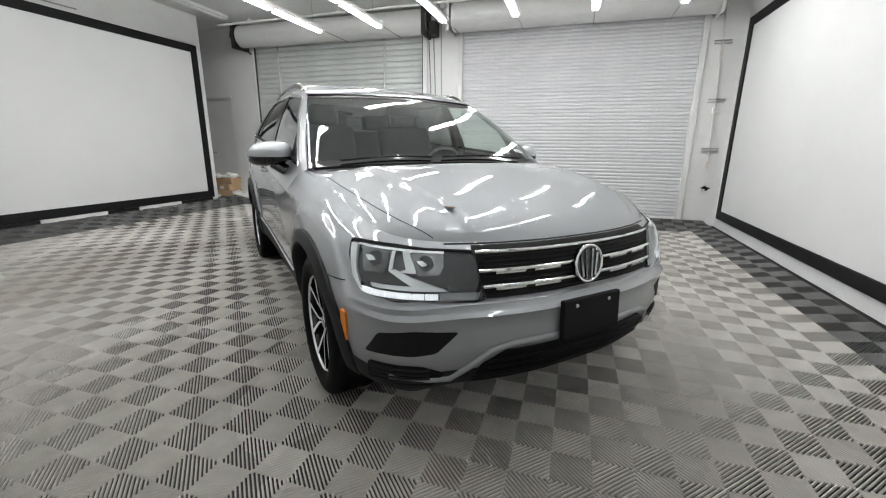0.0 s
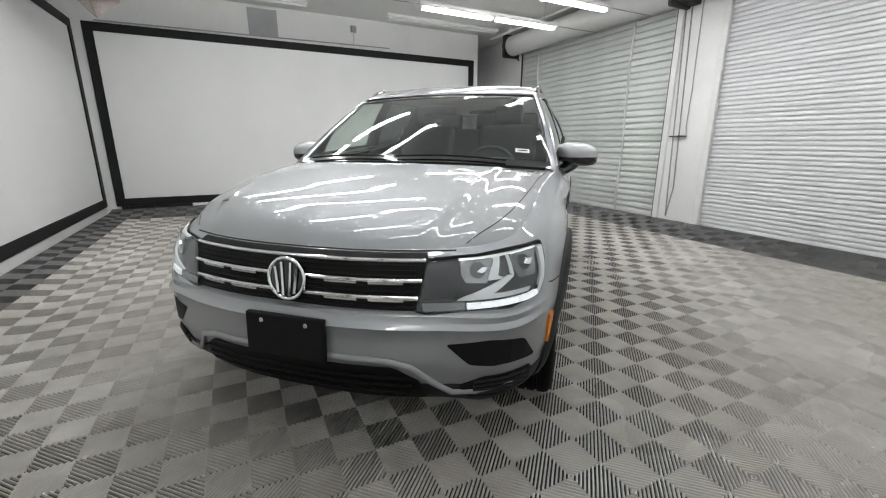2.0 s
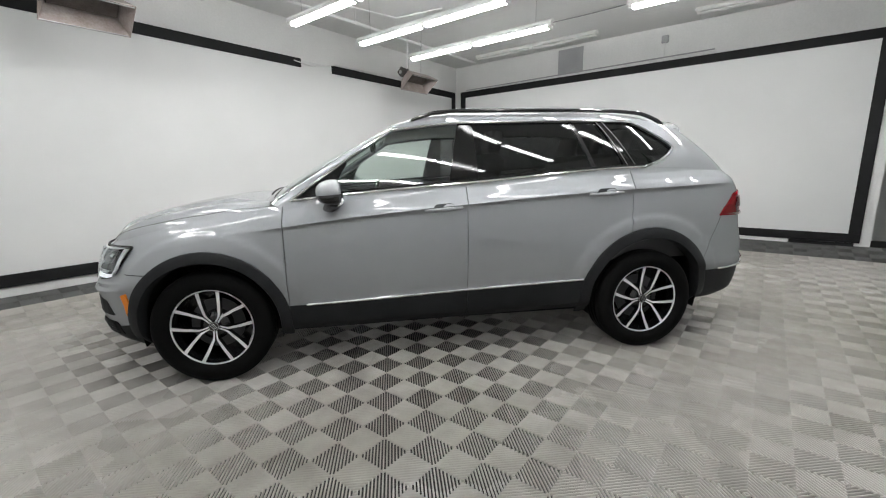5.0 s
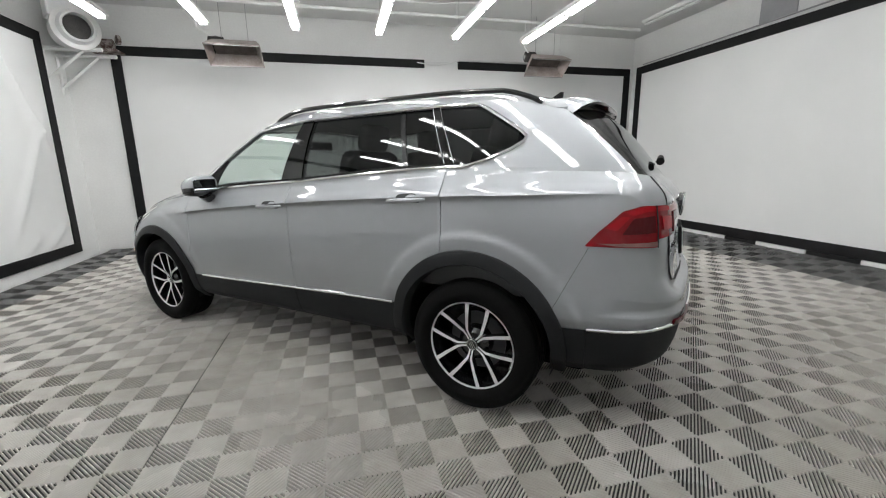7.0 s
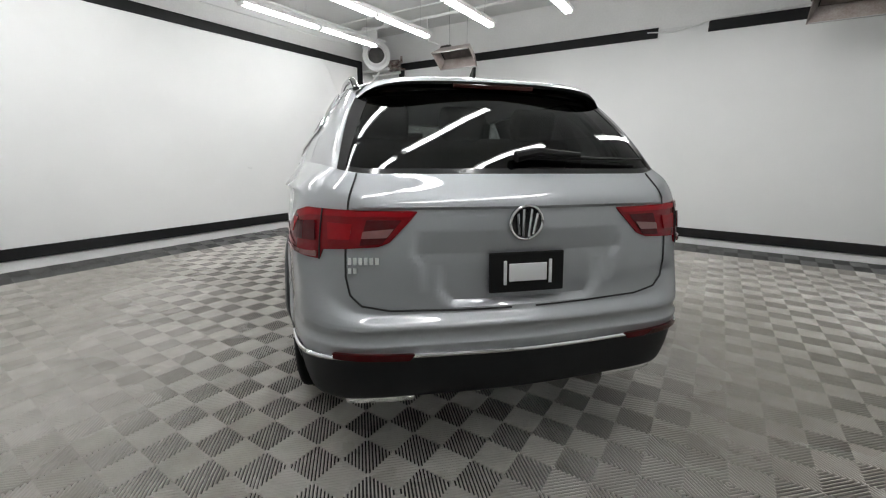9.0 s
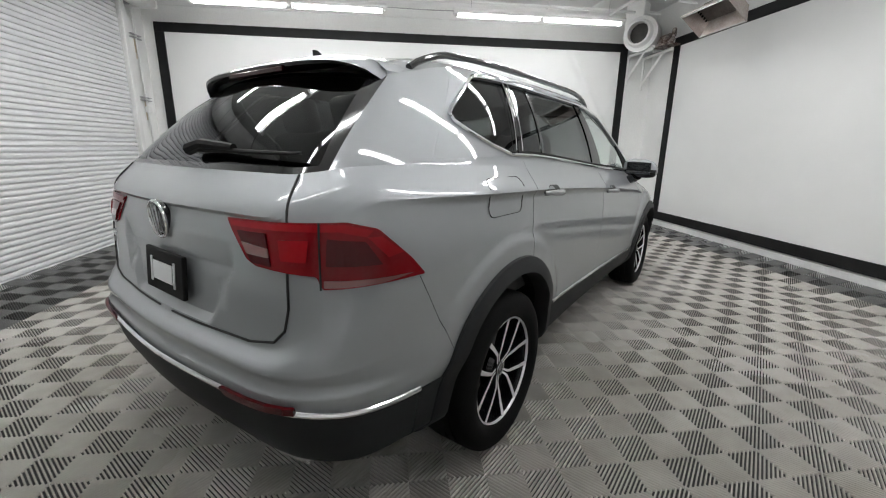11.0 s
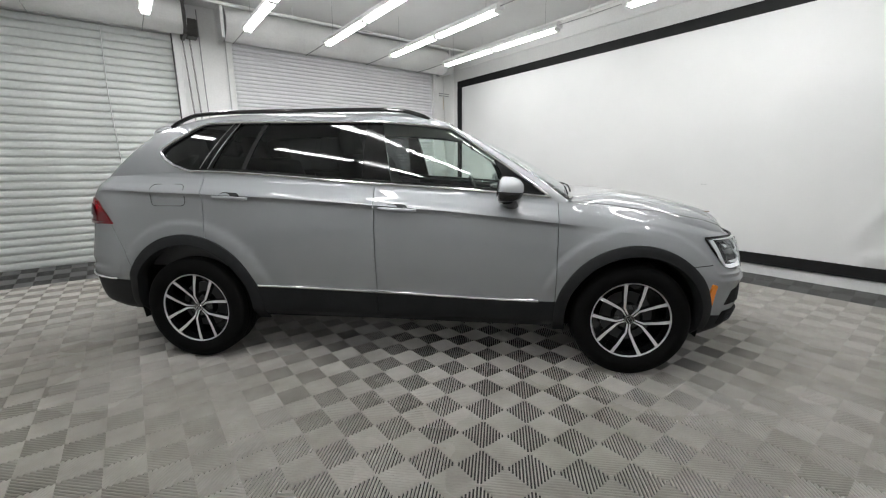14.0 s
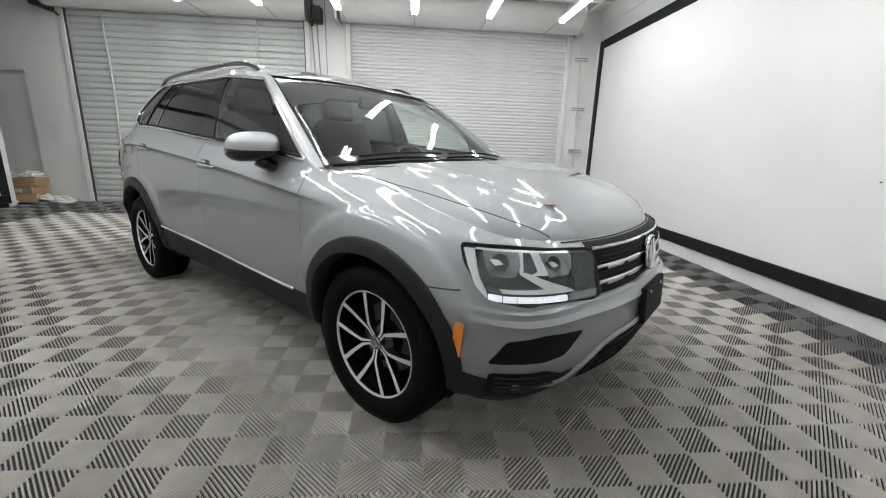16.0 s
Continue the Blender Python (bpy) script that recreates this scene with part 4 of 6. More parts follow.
# a small brown dropping on the bonnet, a hand's width off the ridge
M_DIRT = vary(mat("brown_dirt", (0.10, 0.06, 0.035), 0.8), (0.06, 0.035, 0.02), (0.20, 0.13, 0.08), 60, 300, 0.2)
spot = min(hood.verts, key=lambda v: (v.co.x - 1.950) ** 2 + (v.co.y - -0.490) ** 2).co.copy()
dirt = bmesh.new()
rng = random.Random(4)
for k in range(7):
    r = 0.004 + 0.008 * rng.random()
    bmesh.ops.create_icosphere(dirt, subdivisions=2, radius=r, matrix=Matrix.Translation(spot + Vector((rng.uniform(-0.018, 0.018), rng.uniform(-0.012, 0.012), 0.0005))) @ Matrix.Diagonal((1.4, 1, 0.3, 1)))
part("dirt_mark", dirt, M_DIRT, body, "brown dried dirt mark on the bonnet", True)
part("bonnet", hood, M_PAINT, body, "silver bonnet with pressed ridges", True)
part("scuttle", coons(lambda u: cabin(-1.0 + 2.0 * u, -0.02) + Vector((0.05, 0, -0.03)), lambda u: cabin(-1.0 + 2.0 * u, 0.01, -0.015),
                      lambda v: cabin(-1.0, -0.02 + 0.03 * v, -0.01), lambda v: cabin(1.0, -0.02 + 0.03 * v, -0.01), 16, 3, lambda u, v: 0), M_BLACK, body, "black scuttle panel")

# ---- nose ----
M_LABEL = mat("label_paper", (0.78, 0.78, 0.76), 0.6)
M_REDMID = mat("deep_red_lens", (0.16, 0.002, 0.005), 0.10, Specular_IOR_Level=0.3)
grille = [(-0.50, 0.837), (-0.505, 0.820), (-0.455, 0.652), (0.455, 0.652), (0.505, 0.820), (0.50, 0.837)]
gr = part("grille", patch(grille, front(1), 0.007, 0.02, 0.02), M_BLACK, car, "black grille with bright bars")


def bar_on(place, pts, r, flat=(1, 1), off=0.02, n=8):
    return tubed([place(a, b, off) for a, b in pts], r, n, flat=flat)


for z, half_w, r in ((0.820, 0.495, 0.0055), (0.755, 0.482, 0.0055), (0.697, 0.468, 0.0055)):
    pts = [(-half_w + 2 * half_w * i / 40, z) for i in range(41)]
    part("grille_bar", bar_on(front(1), pts, r, (0.8, 1.2), 0.016), M_CHROME, gr, "bright grille bar", True)
    if z < 0.8:
        for yy in (-0.36, -0.20, 0.20, 0.36):
            q = [(yy - 0.06 + 0.12 * i / 12, z - 0.005) for i in range(13)]
            part("bar_blade", bar_on(front(1), q, 0.0115, (0.6, 1.0), 0.014), M_CHROME, gr, "thick bright bar segment", True)
for i in range(9):
    z = 0.664 + 0.0175 * i
    part("grille_rib", bar_on(front(1), [(-0.46 + 0.92 * k / 24, z) for k in range(25)], 0.004, off=0.008, n=5), M_BLACK, gr)


# the dark gap under the bonnet's leading edge
part("panel_gap", bar_on(front(1), [(-0.60 + 1.2 * k / 60, 0.8405) for k in range(61)], 0.0035, off=0.0, n=6), M_GAP, body)


def badge(m, r, parent):
    """A round emblem: a bright ring round a dark disc with plain slanting bars."""
    d = part("badge", lathe(bmesh.new(), [(0.004, 0.0001), (0.003, r * 0.9), (-0.02, r * 0.9)], 40, "x"), M_GLOSSBLACK, parent, "round dark emblem with bright bars", True, m)
    ring = [(0.004, r * math.cos(2 * math.pi * i / 48) * 0.94, r * math.sin(2 * math.pi * i / 48) * 0.94) for i in range(48)]
    part("badge_ring", tubed(ring, r * 0.085, 10, closed=True), M_CHROME, d, "chrome ring", True)
    w = r * 0.085
    for y0, z0, y1, z1 in ((-0.58, 0.52, -0.42, -0.66), (-0.24, 0.76, -0.16, -0.78), (0.24, 0.76, 0.16, -0.78), (0.58, 0.52, 0.42, -0.66)):
        part("badge_bar", tubed([(0.006, y0 * r, z0 * r), (0.006, y1 * r, z1 * r)], w, 6), M_CHROME, d, smooth=False)
    return d


badge(pose(2.215, 0, 0.742, 0, -6, 0), 0.076, body)

plate = part("plate_holder", boxed(-0.012, 0.012, -0.158, 0.158, -0.078, 0.078, 0.006, 2), M_BLACK, car, "blank black number plate holder", m=pose(2.252, 0, 0.541, 0, -3, 0))
for yy in (-0.09, 0.09):
    part("plate_screw", lathe(bmesh.new(), [(0.012, 0.008), (0.016, 0.006), (0.0165, 0.0001)], 12, "x", (0, yy, 0.052)), M_STEEL, plate)
part("lower_intake", patch(round_poly([(-0.50, 0.30), (0.50, 0.30), (0.47, 0.39), (0.38, 0.452), (-0.38, 0.452), (-0.47, 0.39)], 0.02), front(1), 0.008, 0.015, 0.05), M_BLACK, body, "black lower air intake")
for z in (0.34, 0.375, 0.41):
    part("intake_slat", bar_on(front(1), [(-0.44 + 0.88 * k / 20, z) for k in range(21)], 0.005, off=0.012, n=6), M_BLACK, body)
lip = [(-0.78, 0.345), (-0.66, 0.335), (-0.58, 0.335), (-0.51, 0.39), (-0.44, 0.458), (-0.36, 0.478)] + [(-0.24 + 0.12 * i, 0.48) for i in range(5)] + [(0.36, 0.478), (0.44, 0.458), (0.51, 0.39), (0.58, 0.335), (0.66, 0.335), (0.78, 0.345)]
part("bumper_lip", bar_on(front(1), lip, 0.013, (0.7, 1.0), 0.006, 10), M_PAINT, body, "silver painted lower lip", True)

for sg in (1, -1):
    pl = front(sg)
    # recess beside the plate and the slatted corner under it
    fog = round_poly([(0.555, 0.540), (0.70, 0.545), (0.80, 0.525), (0.835, 0.44), (0.70, 0.445), (0.63, 0.46)], 0.012)
    fg = part("bumper_recess", patch(fog, pl, 0.003, 0.012, 0.04), M_BLACK, body, "black triangular bumper recess")
    low = round_poly([(0.60, 0.365), (0.68, 0.40), (0.83, 0.40), (0.84, 0.31), (0.64, 0.30)], 0.012)
    lw = part("corner_vent", patch(low, pl, 0.007, 0.012, 0.04), M_BLACK, body, "black slatted corner vent")
    for z in (0.325, 0.345, 0.365, 0.385):
        part("vent_slat", bar_on(pl, [(0.65 + 0.17 * k / 8, z) for k in range(9)], 0.005, off=0.012, n=6), M_CLAD, lw)
    # headlight: black housing, bright surround, reflectors, light strip, clear cover
    S0, S1 = s_of_y(0.485), s_of_x(1.805)
    W = S1 - S0

    def lamp(u, v, off, S0=S0, W=W, sg=sg):
        return Flank.at(sg * (S0 + W * u), v, off)
    outline = round_poly([(0.03, 0.820), (0.35, 0.827), (0.78, 0.838), (1.0, 0.840), (0.95, 0.785), (0.84, 0.708), (0.72, 0.666), (0.55, 0.650), (0.02, 0.645), (-0.05, 0.653)], 0.018)
    hl = part("headlight", patch(outline, lamp, 0.004, 0.02, 0.05), M_GLOSSBLACK, car, "clear headlight with bright surround")

    def inside(u, w, off, lamp=lamp):
        """A point of the lamp's inside: along it, and up from its lower to its upper edge."""
        low = 0.653 + 0.012 * max(0, u - 0.3) + 0.60 * max(0, u - 0.66) ** 2
        return lamp(u, low + (0.820 + 0.016 * u - low) * w, off)

    for nm, mt, lb, o, poly in (
            ("reflector", M_LAMPGREY, "grey lamp bowl", 0.0055, [(0.20, 0.96), (0.86, 0.96), (0.86, 0.30), (0.20, 0.24)]),
            ("dark_block", M_SMOKE, "smoked dark inner block", 0.009, [(0.015, 0.94), (0.20, 0.95), (0.215, 0.56), (0.19, 0.24), (0.0, 0.22)]),
            ("dark_block", M_SMOKE, "smoked dark wedge", 0.009, [(0.215, 0.54), (0.44, 0.50), (0.24, 0.25), (0.20, 0.25)]),
            ("dark_block", M_SMOKE, "smoked dark wedge", 0.009, [(0.41, 0.27), (0.60, 0.55), (0.79, 0.50), (0.76, 0.28)]),
            ("bright_post", M_SATIN, "bright slanted divider", 0.013, [(0.455, 0.96), (0.52, 0.965), (0.475, 0.62), (0.53, 0.55), (0.40, 0.55)]),
            ("bright_strip", M_SATIN, "bright slanting blade", 0.014, [(0.20, 0.20), (0.24, 0.27), (0.555, 0.60), (0.60, 0.57), (0.43, 0.29), (0.72, 0.27), (0.70, 0.20)]),
            ("bright_post", M_SATIN, "bright edge of the outer bowl", 0.013, [(0.575, 0.94), (0.60, 0.94), (0.60, 0.58), (0.575, 0.60)])):
        part(nm, patch(round_poly(poly, 0.006), inside, o, 0.006, 0.05), mt, hl, lb)
    for a, b, c in ((0.225, 0.455, 0.50), (0.60, 0.845, 0.47)):
        cup = round_poly([(a, 0.95), (b, 0.955), (b - 0.04, 0.60), (b - 0.07, c), (a + 0.03, c + 0.04), (a, 0.70)], 0.02)

        def bowl(u, v, o, a=a, b=b):
            return inside(u, v, o - 0.010 + 0.016 * (2 * (u - a) / (b - a) - 1) ** 2 + 0.006 * ((v - 0.75) / 0.2) ** 2)
        part("reflector_cup", patch(cup, bowl, 0.012, 0.004, 0.02), M_CUP, hl, "bright reflector cup", True)
        blade = [(a + 0.10, 0.74), (a + 0.14, 0.82), (b - 0.05, 0.80), (b - 0.09, 0.70)]
        part("bulb_shield", patch(round_poly(blade, 0.01), inside, 0.018, 0.006, 0.03), M_CHROME, hl, "bright bulb shield")
    part("strip_end", patch(round_poly([(-0.01, 0.16), (0.25, 0.17), (0.25, 0.02), (0.0, 0.0)], 0.006), inside, 0.012, 0.008, 0.05), M_CUP, hl, "grey inner end of the light strip")
    for q in range(6):
        u0 = 0.26 + 0.088 * q
        seg = [(u0, 0.135), (u0 + 0.082, 0.135), (u0 + 0.082, 0.03), (u0, 0.03)]
        part("light_strip", patch(round_poly(seg, 0.004), inside, 0.014, 0.010, 0.05), M_DRL, hl, "white daytime light segment along the lower edge")
    up = round_poly([(0.79, 0.03), (0.79, 0.13), (0.845, 0.40), (0.905, 0.95), (0.975, 0.95), (0.93, 0.60), (0.87, 0.22)], 0.01)
    part("bright_upright", patch(up, inside, 0.014, 0.010, 0.05), M_SATIN, hl, "satin bright upright surround")
    part("bright_top", patch([(0.22, 0.985), (0.90, 0.985), (0.90, 0.955), (0.22, 0.955)], inside, 0.014, 0.010, 0.05), M_SATIN, hl)
    rim = [lamp(u, v, 0.006) for u, v in outline]
    part("lamp_seal", tubed(rim, 0.006, 6, closed=True), M_BLACK, hl)
    part("cover", patch(outline, lamp, 0.022, 0.016, 0.05, True), M_LENS, hl, "clear plastic cover", True)
    # amber side reflector
    mk = round_poly([(1.806, 0.455), (1.842, 0.447), (1.856, 0.572), (1.826, 0.582)], 0.008)
    part("side_reflector", patch(mk, side(sg), 0.010, 0.012, 0.03), M_AMBER, car, "orange side reflector")
    # gap between bumper and wing
    part("panel_gap", bar_on(side(sg), [(1.83 - 0.13 * k / 8, 0.690 - 0.006 * k / 8) for k in range(9)], 0.0028, off=0.0, n=5), M_GAP, body)
    part("panel_gap", bar_on(side(sg), [(-1.94 + 0.16 * k / 8, 0.90 - 0.33 * k / 8) for k in range(9)], 0.0011, off=0.0, n=5), M_GAP, body)
    # sill strip
    part("sill_strip", bar_on(along(sg), [(S_FEN + 0.10 + (s_of_x(-0.93) - S_FEN - 0.10) * k / 60, Flank.z_at(S_FEN + 0.10 + (s_of_x(-0.93) - S_FEN - 0.10) * k / 60, 2) + 0.004) for k in range(61)], 0.009, (0.7, 1), 0.008), M_CHROME, body, "bright strip above the sill", True)
    # door handles
    for xx, zz in ((0.0, 1.005), (-1.05, 1.075)):
        p = side(sg)
        pts = [p(xx + 0.115 - 0.23 * k / 10, zz + 0.012 * k / 10, 0.012 + 0.026 * math.sin(math.pi * k / 10) ** 0.6) for k in range(11)]
        part("door_handle", tubed(pts, [0.008 + 0.005 * math.sin(math.pi * k / 10) for k in range(11)], 10, flat=(0.8, 1.1)), M_PAINT, body, "silver pull handle", True)
        # flat dark patch painted for the shade in the body-coloured scoop behind the handle
        cup = round_poly([(xx - 0.085, zz - 0.006), (xx + 0.075, zz - 0.012), (xx + 0.055, zz + 0.036), (xx - 0.06, zz + 0.042)], 0.025)
        part("handle_recess", patch(cup, p, 0.0015, 0.002, 0.03), M_CLAD, body)
    # mirror
    mm = bmesh.new()
    r = bmesh.ops.create_uvsphere(mm, u_segments=28, v_segments=18, radius=1)
    for v in mm.verts:
        x, y, z = v.co
        q = 1 if x > 0 else 0.35
        v.co = (0.098 * x if x > 0 else -0.042 * abs(x) ** 0.4, 0.122 * math.copysign(abs(y) ** 0.75, y), (0.074 if z > 0 else 0.064) * math.copysign(abs(z) ** 0.70, z) + 0.10 * (-sg * y) * 0.122)
    top = mm.copy()
    for src, keep, nm, mt, lb in ((mm, 1, "mirror_cap", M_PAINT, "silver mirror cap"), (top, -1, "mirror_base", M_GLOSSBLACK, "black mirror underside")):
        bmesh.ops.bisect_plane(src, geom=src.verts[:] + src.edges[:] + src.faces[:], plane_co=(0, 0, -0.006), plane_no=(0, 0, 1), clear_inner=keep > 0, clear_outer=keep < 0)
    mirror = part("mirror", top, M_GLOSSBLACK, car, "door mirror with silver cap and black base", True, pose(0.64, sg * 0.950, 1.128, 0, 4, sg * 8))
    part("mirror_cap", mm, M_PAINT, mirror, "silver mirror cap", True)
    part("mirror_glass", boxed(-0.0455, -0.0435, -0.088, 0.088, -0.038, 0.048, 0.001), M_MIRROR, mirror, "mirror glass")
    part("mirror_foot", tubed([(0.0, -sg * 0.02, -0.05), (0.02, -sg * 0.075, -0.085), (0.035, -sg * 0.135, -0.105)], [0.046, 0.042, 0.036], 12, flat=(1.2, 0.8)), M_GLOSSBLACK, mirror, "black mirror foot", True)
    # roof rail
    rail = []
    for k in range(41):
        t = k / 40
        up = 0.035 * min(1, t / 0.12, (1 - t) / 0.12) ** 0.6
        q = cabin(sg * (2.35 + 4.2 * t), 0.99)
        rail.append((q.x, q.y - sg * 0.025, q.z + 0.014 + up))
    part("roof_rail", tubed(rail, 0.0145, 10, flat=(1.0, 0.9)), M_GLOSSBLACK, car, "slim black roof rail", True)
    # tail lamp, on the wing and on the tailgate
    def tl(u, v, off, sg=sg):
        s = s_of_x(-1.93) + u * (s_of_y(0.40, True) - s_of_x(-1.93))
        return Flank.at(s if sg > 0 else 2 * HALF - s, v, off)
    tail = round_poly([(-0.01, 0.907), (0.06, 0.965), (0.20, 1.055), (0.32, 1.076), (1.0, 1.066), (0.97, 1.04), (0.86, 0.96), (0.80, 0.945), (0.47, 0.935), (0.45, 0.90), (0.2, 0.905)], 0.012)
    tp = part("tail_lamp", patch(tail, tl, 0.006, 0.02, 0.03), M_REDMID, car, "red tail lamp wrapping the corner", True)
    for k, (nm, mt, lb, poly) in enumerate((
            ("bright_lens", M_RED, "bright red lens strip", [(0.22, 1.052), (0.33, 1.072), (0.98, 1.062), (0.96, 1.046), (0.36, 1.052), (0.25, 1.035)]),
            ("bright_lens", M_RED, "bright red lens strip", [(0.10, 0.985), (0.19, 1.035), (0.25, 1.035), (0.17, 0.975)]),
            ("dark_lens", M_REDDARK, "dark red lens", [(0.74, 1.038), (0.92, 1.036), (0.82, 0.955), (0.70, 0.952)]),
            ("bright_lens", M_RED, "bright red lens block", [(0.50, 1.030), (0.66, 1.026), (0.64, 0.972), (0.51, 0.972)]),
            ("pale_lens", M_REDPALE, "pale reversing lens", [(0.72, 1.000), (0.88, 1.008), (0.845, 0.978), (0.71, 0.975)]),
            ("dark_lens", M_REDDARK, "dark red lens", [(0.26, 1.025), (0.42, 1.035), (0.43, 0.965), (0.20, 0.96)]),
            ("pale_lens", M_REDPALE, "pale lower lens strip", [(0.06, 0.922), (0.44, 0.928), (0.44, 0.908), (0.20, 0.910)]))):
        part(nm, patch(round_poly(poly, 0.005), tl, 0.0085 + 0.0012 * k, 0.004, 0.03), mt, tp, lb)
    part("lamp_gap", tubed([tl(0.455, 0.90 + 0.175 * k / 8, 0.009) for k in range(9)], 0.003, 5), M_GAP, tp)
    # rear reflector, exhaust trim
    rf = round_poly([(0.42, 0.574), (0.70, 0.583), (0.70, 0.558), (0.44, 0.548)], 0.006)
    part("rear_reflector", patch(rf, lambda y, z, o, sg=sg: rear(sg * y, z, o), 0.019, 0.012, 0.05), M_REDDARK, car, "dark red rear reflector")
    part("exhaust_trim", bar_on(lambda y, z, o, sg=sg: rear(sg * y, z, o), [(0.42 + 0.28 * k / 10, 0.340 + 0.006 * k / 10) for k in range(11)], 0.016, (0.6, 1), 0.010), M_CHROME, body, "bright exhaust trim", True)
    # tailgate gap
    gate = [(0.655, 1.19), (0.665, 1.10), (0.672, 0.94), (0.672, 0.84), (0.655, 0.775), (0.61, 0.735), (0.50, 0.715), (0.25, 0.708), (0.0, 0.706)]
    gp = []
    for (a, b), (c, d) in zip(gate, gate[1:]):
        gp += [(a + (c - a) * t / 5, b + (d - b) * t / 5) for t in range(5)]
    part("panel_gap", bar_on(lambda y, z, o, sg=sg: rear(sg * y, z, o), gp, 0.004, off=0.0015, n=6), M_GAP, body)

# fuel flap on the right flank
fl = round_poly([(-1.60, 1.03), (-1.36, 1.03), (-1.36, 1.165), (-1.60, 1.165)], 0.035)
part("fuel_flap", tubed([side(-1)(a, b, 0.0) for a, b in fl], 0.002, 5, closed=True), M_GAP, body, "thin round-cornered fuel flap gap")

# ---- tail ----
badge(pose(-2.283, 0, 1.022, 0, 4, 180), 0.066, body)
hold = part("plate_frame", boxed(-0.008, 0.008, -0.148, 0.148, -0.075, 0.075, 0.005, 2), M_BLACK, car, "black empty number plate frame", m=pose(-2.290, -0.01, 0.838, 0, 5, 0))
part("plate_inset", boxed(-0.013, -0.0085, -0.075, 0.075, -0.033, 0.033, 0.001), M_SATIN, hold, "bare silver patch inside the frame")
for yy, w in ((-0.09, 0.012), (0.09, 0.012)):
    part("frame_slot", boxed(-0.0125, -0.0085, yy - w / 2, yy + w / 2, -0.045, 0.045, 0.001), M_SATIN, hold)
# plain bars in place of the lettering
for zz, n, h in ((0.896, 6, 0.026), (0.862, 2, 0.020)):
    for k in range(n):
        y = 0.655 - 0.021 * k
        part("badge_letter_bar", patch([(y - 0.008, zz - h / 2), (y + 0.006, zz - h / 2), (y + 0.006, zz + h / 2), (y - 0.008, zz + h / 2)], rear, 0.004, 0.004, 0.02), M_CHROME, body)
strip = [(S_TAIL + (2 * HALF - 2 * S_TAIL) * k / 90) for k in range(91)]
part("bumper_strip", tubed([Flank.at(s, Flank.z_at(s, 2) + 0.006, 0.010) for s in strip], 0.009, 8, flat=(0.8, 1)), M_CHROME, body, "bright strip round the rear bumper", True)

M_REDBLACK = mat("smoked_red_lens", (0.018, 0.002, 0.002), 0.1, Specular_IOR_Level=0.3)

# spoiler with the third brake light
bm, bk = bmesh.new(), bmesh.new()
top, under = [], []
for i in range(29):
    y = -0.575 + 1.15 * i / 28
    q = abs(y) / 0.575
    zt = 1.582 - 0.020 * q * q - 0.055 * q ** 9
    xr = -1.885 + 0.10 * q ** 5
    top.append([bm.verts.new(p) for p in ((-1.66, y * 1.03, zt + 0.008), (-1.76, y, zt + 0.009), (xr + 0.06, y, zt + 0.004), (xr + 0.01, y, zt - 0.014), (xr, y, zt - 0.022))])
    dp = 1 - 0.75 * q ** 4
    under.append([bk.verts.new(p) for p in ((xr, y, zt - 0.022), (xr + 0.004, y, zt - 0.022 - 0.012 * dp), (xr + 0.04, y * 0.995, zt - 0.022 - 0.022 * dp), (xr + 0.08, y * 0.98, zt - 0.022 - 0.026 * dp), (-1.74, y * 0.97, zt - 0.035), (-1.66, y * 1.02, zt - 0.01))])
for m, rows in ((bm, top), (bk, under)):
    for A, B in zip(rows, rows[1:]):
        for A0, A1, B1, B0 in zip(A, A[1:], B[1:], B):
            m.faces.new((A0, A1, B1, B0))
    bmesh.ops.recalc_face_normals(m, faces=m.faces)
for row, dz in ((top[0], 1), (top[-1], -1)):
    low = [bm.verts.new((v.co.x, v.co.y, v.co.z - 0.022)) for v in row]
    for j in range(4):
        bm.faces.new((row[j], row[j + 1], low[j + 1], low[j]))
for row in (under[0], under[-1]):
    bk.faces.new(row)
sp = part("spoiler", bm, M_PAINT, car, "silver roof spoiler with black underside", True)
part("spoiler_underside", bk, M_PILLAR, sp, "black spoiler underside", True)
part("brake_light", boxed(-1.890, -1.86, -0.18, 0.18, 1.530, 1.549, 0.003), M_REDBLACK, sp, "dark red third brake light")
part("rear_wiper", tubed([cabin(8.04 + 0.72 * k / 12, 0.115 - 0.01 * k / 12, 0.022) for k in range(13)], [0.015 - 0.009 * k / 12 for k in range(13)], 8, flat=(1, 0.7)), M_BLACK, car, "black tailgate wiper", True)
part("wiper_arm", tubed([cabin(8.0, 0.10, 0.03), cabin(8.12, 0.135, 0.038), cabin(8.34, 0.125, 0.03)], [0.022, 0.018, 0.012], 8), M_BLACK, car, "", True)
# aerial fin
bm = bmesh.new()
prism(bm, [(-1.60, 1.615), (-1.50, 1.618), (-1.585, 1.672), (-1.605, 1.672)], 0.012, lambda u, v, w: (u, w - 0.006, v))
part("aerial", bm, M_BLACK, car, "black aerial fin")
# wipers in front
for y0, y1 in ((0.55, -0.05), (-0.12, -0.62)):
    pts = []
    for k in range(13):
        y = y0 + (y1 - y0) * k / 12
        u = y / 0.75
        pts.append(cabin(u, 0.022 + 0.014 * math.sin(math.pi * k / 12), 0.012))
    part("wiper", tubed(pts, 0.0055, 6), M_BLACK, car, "black windscreen wiper")

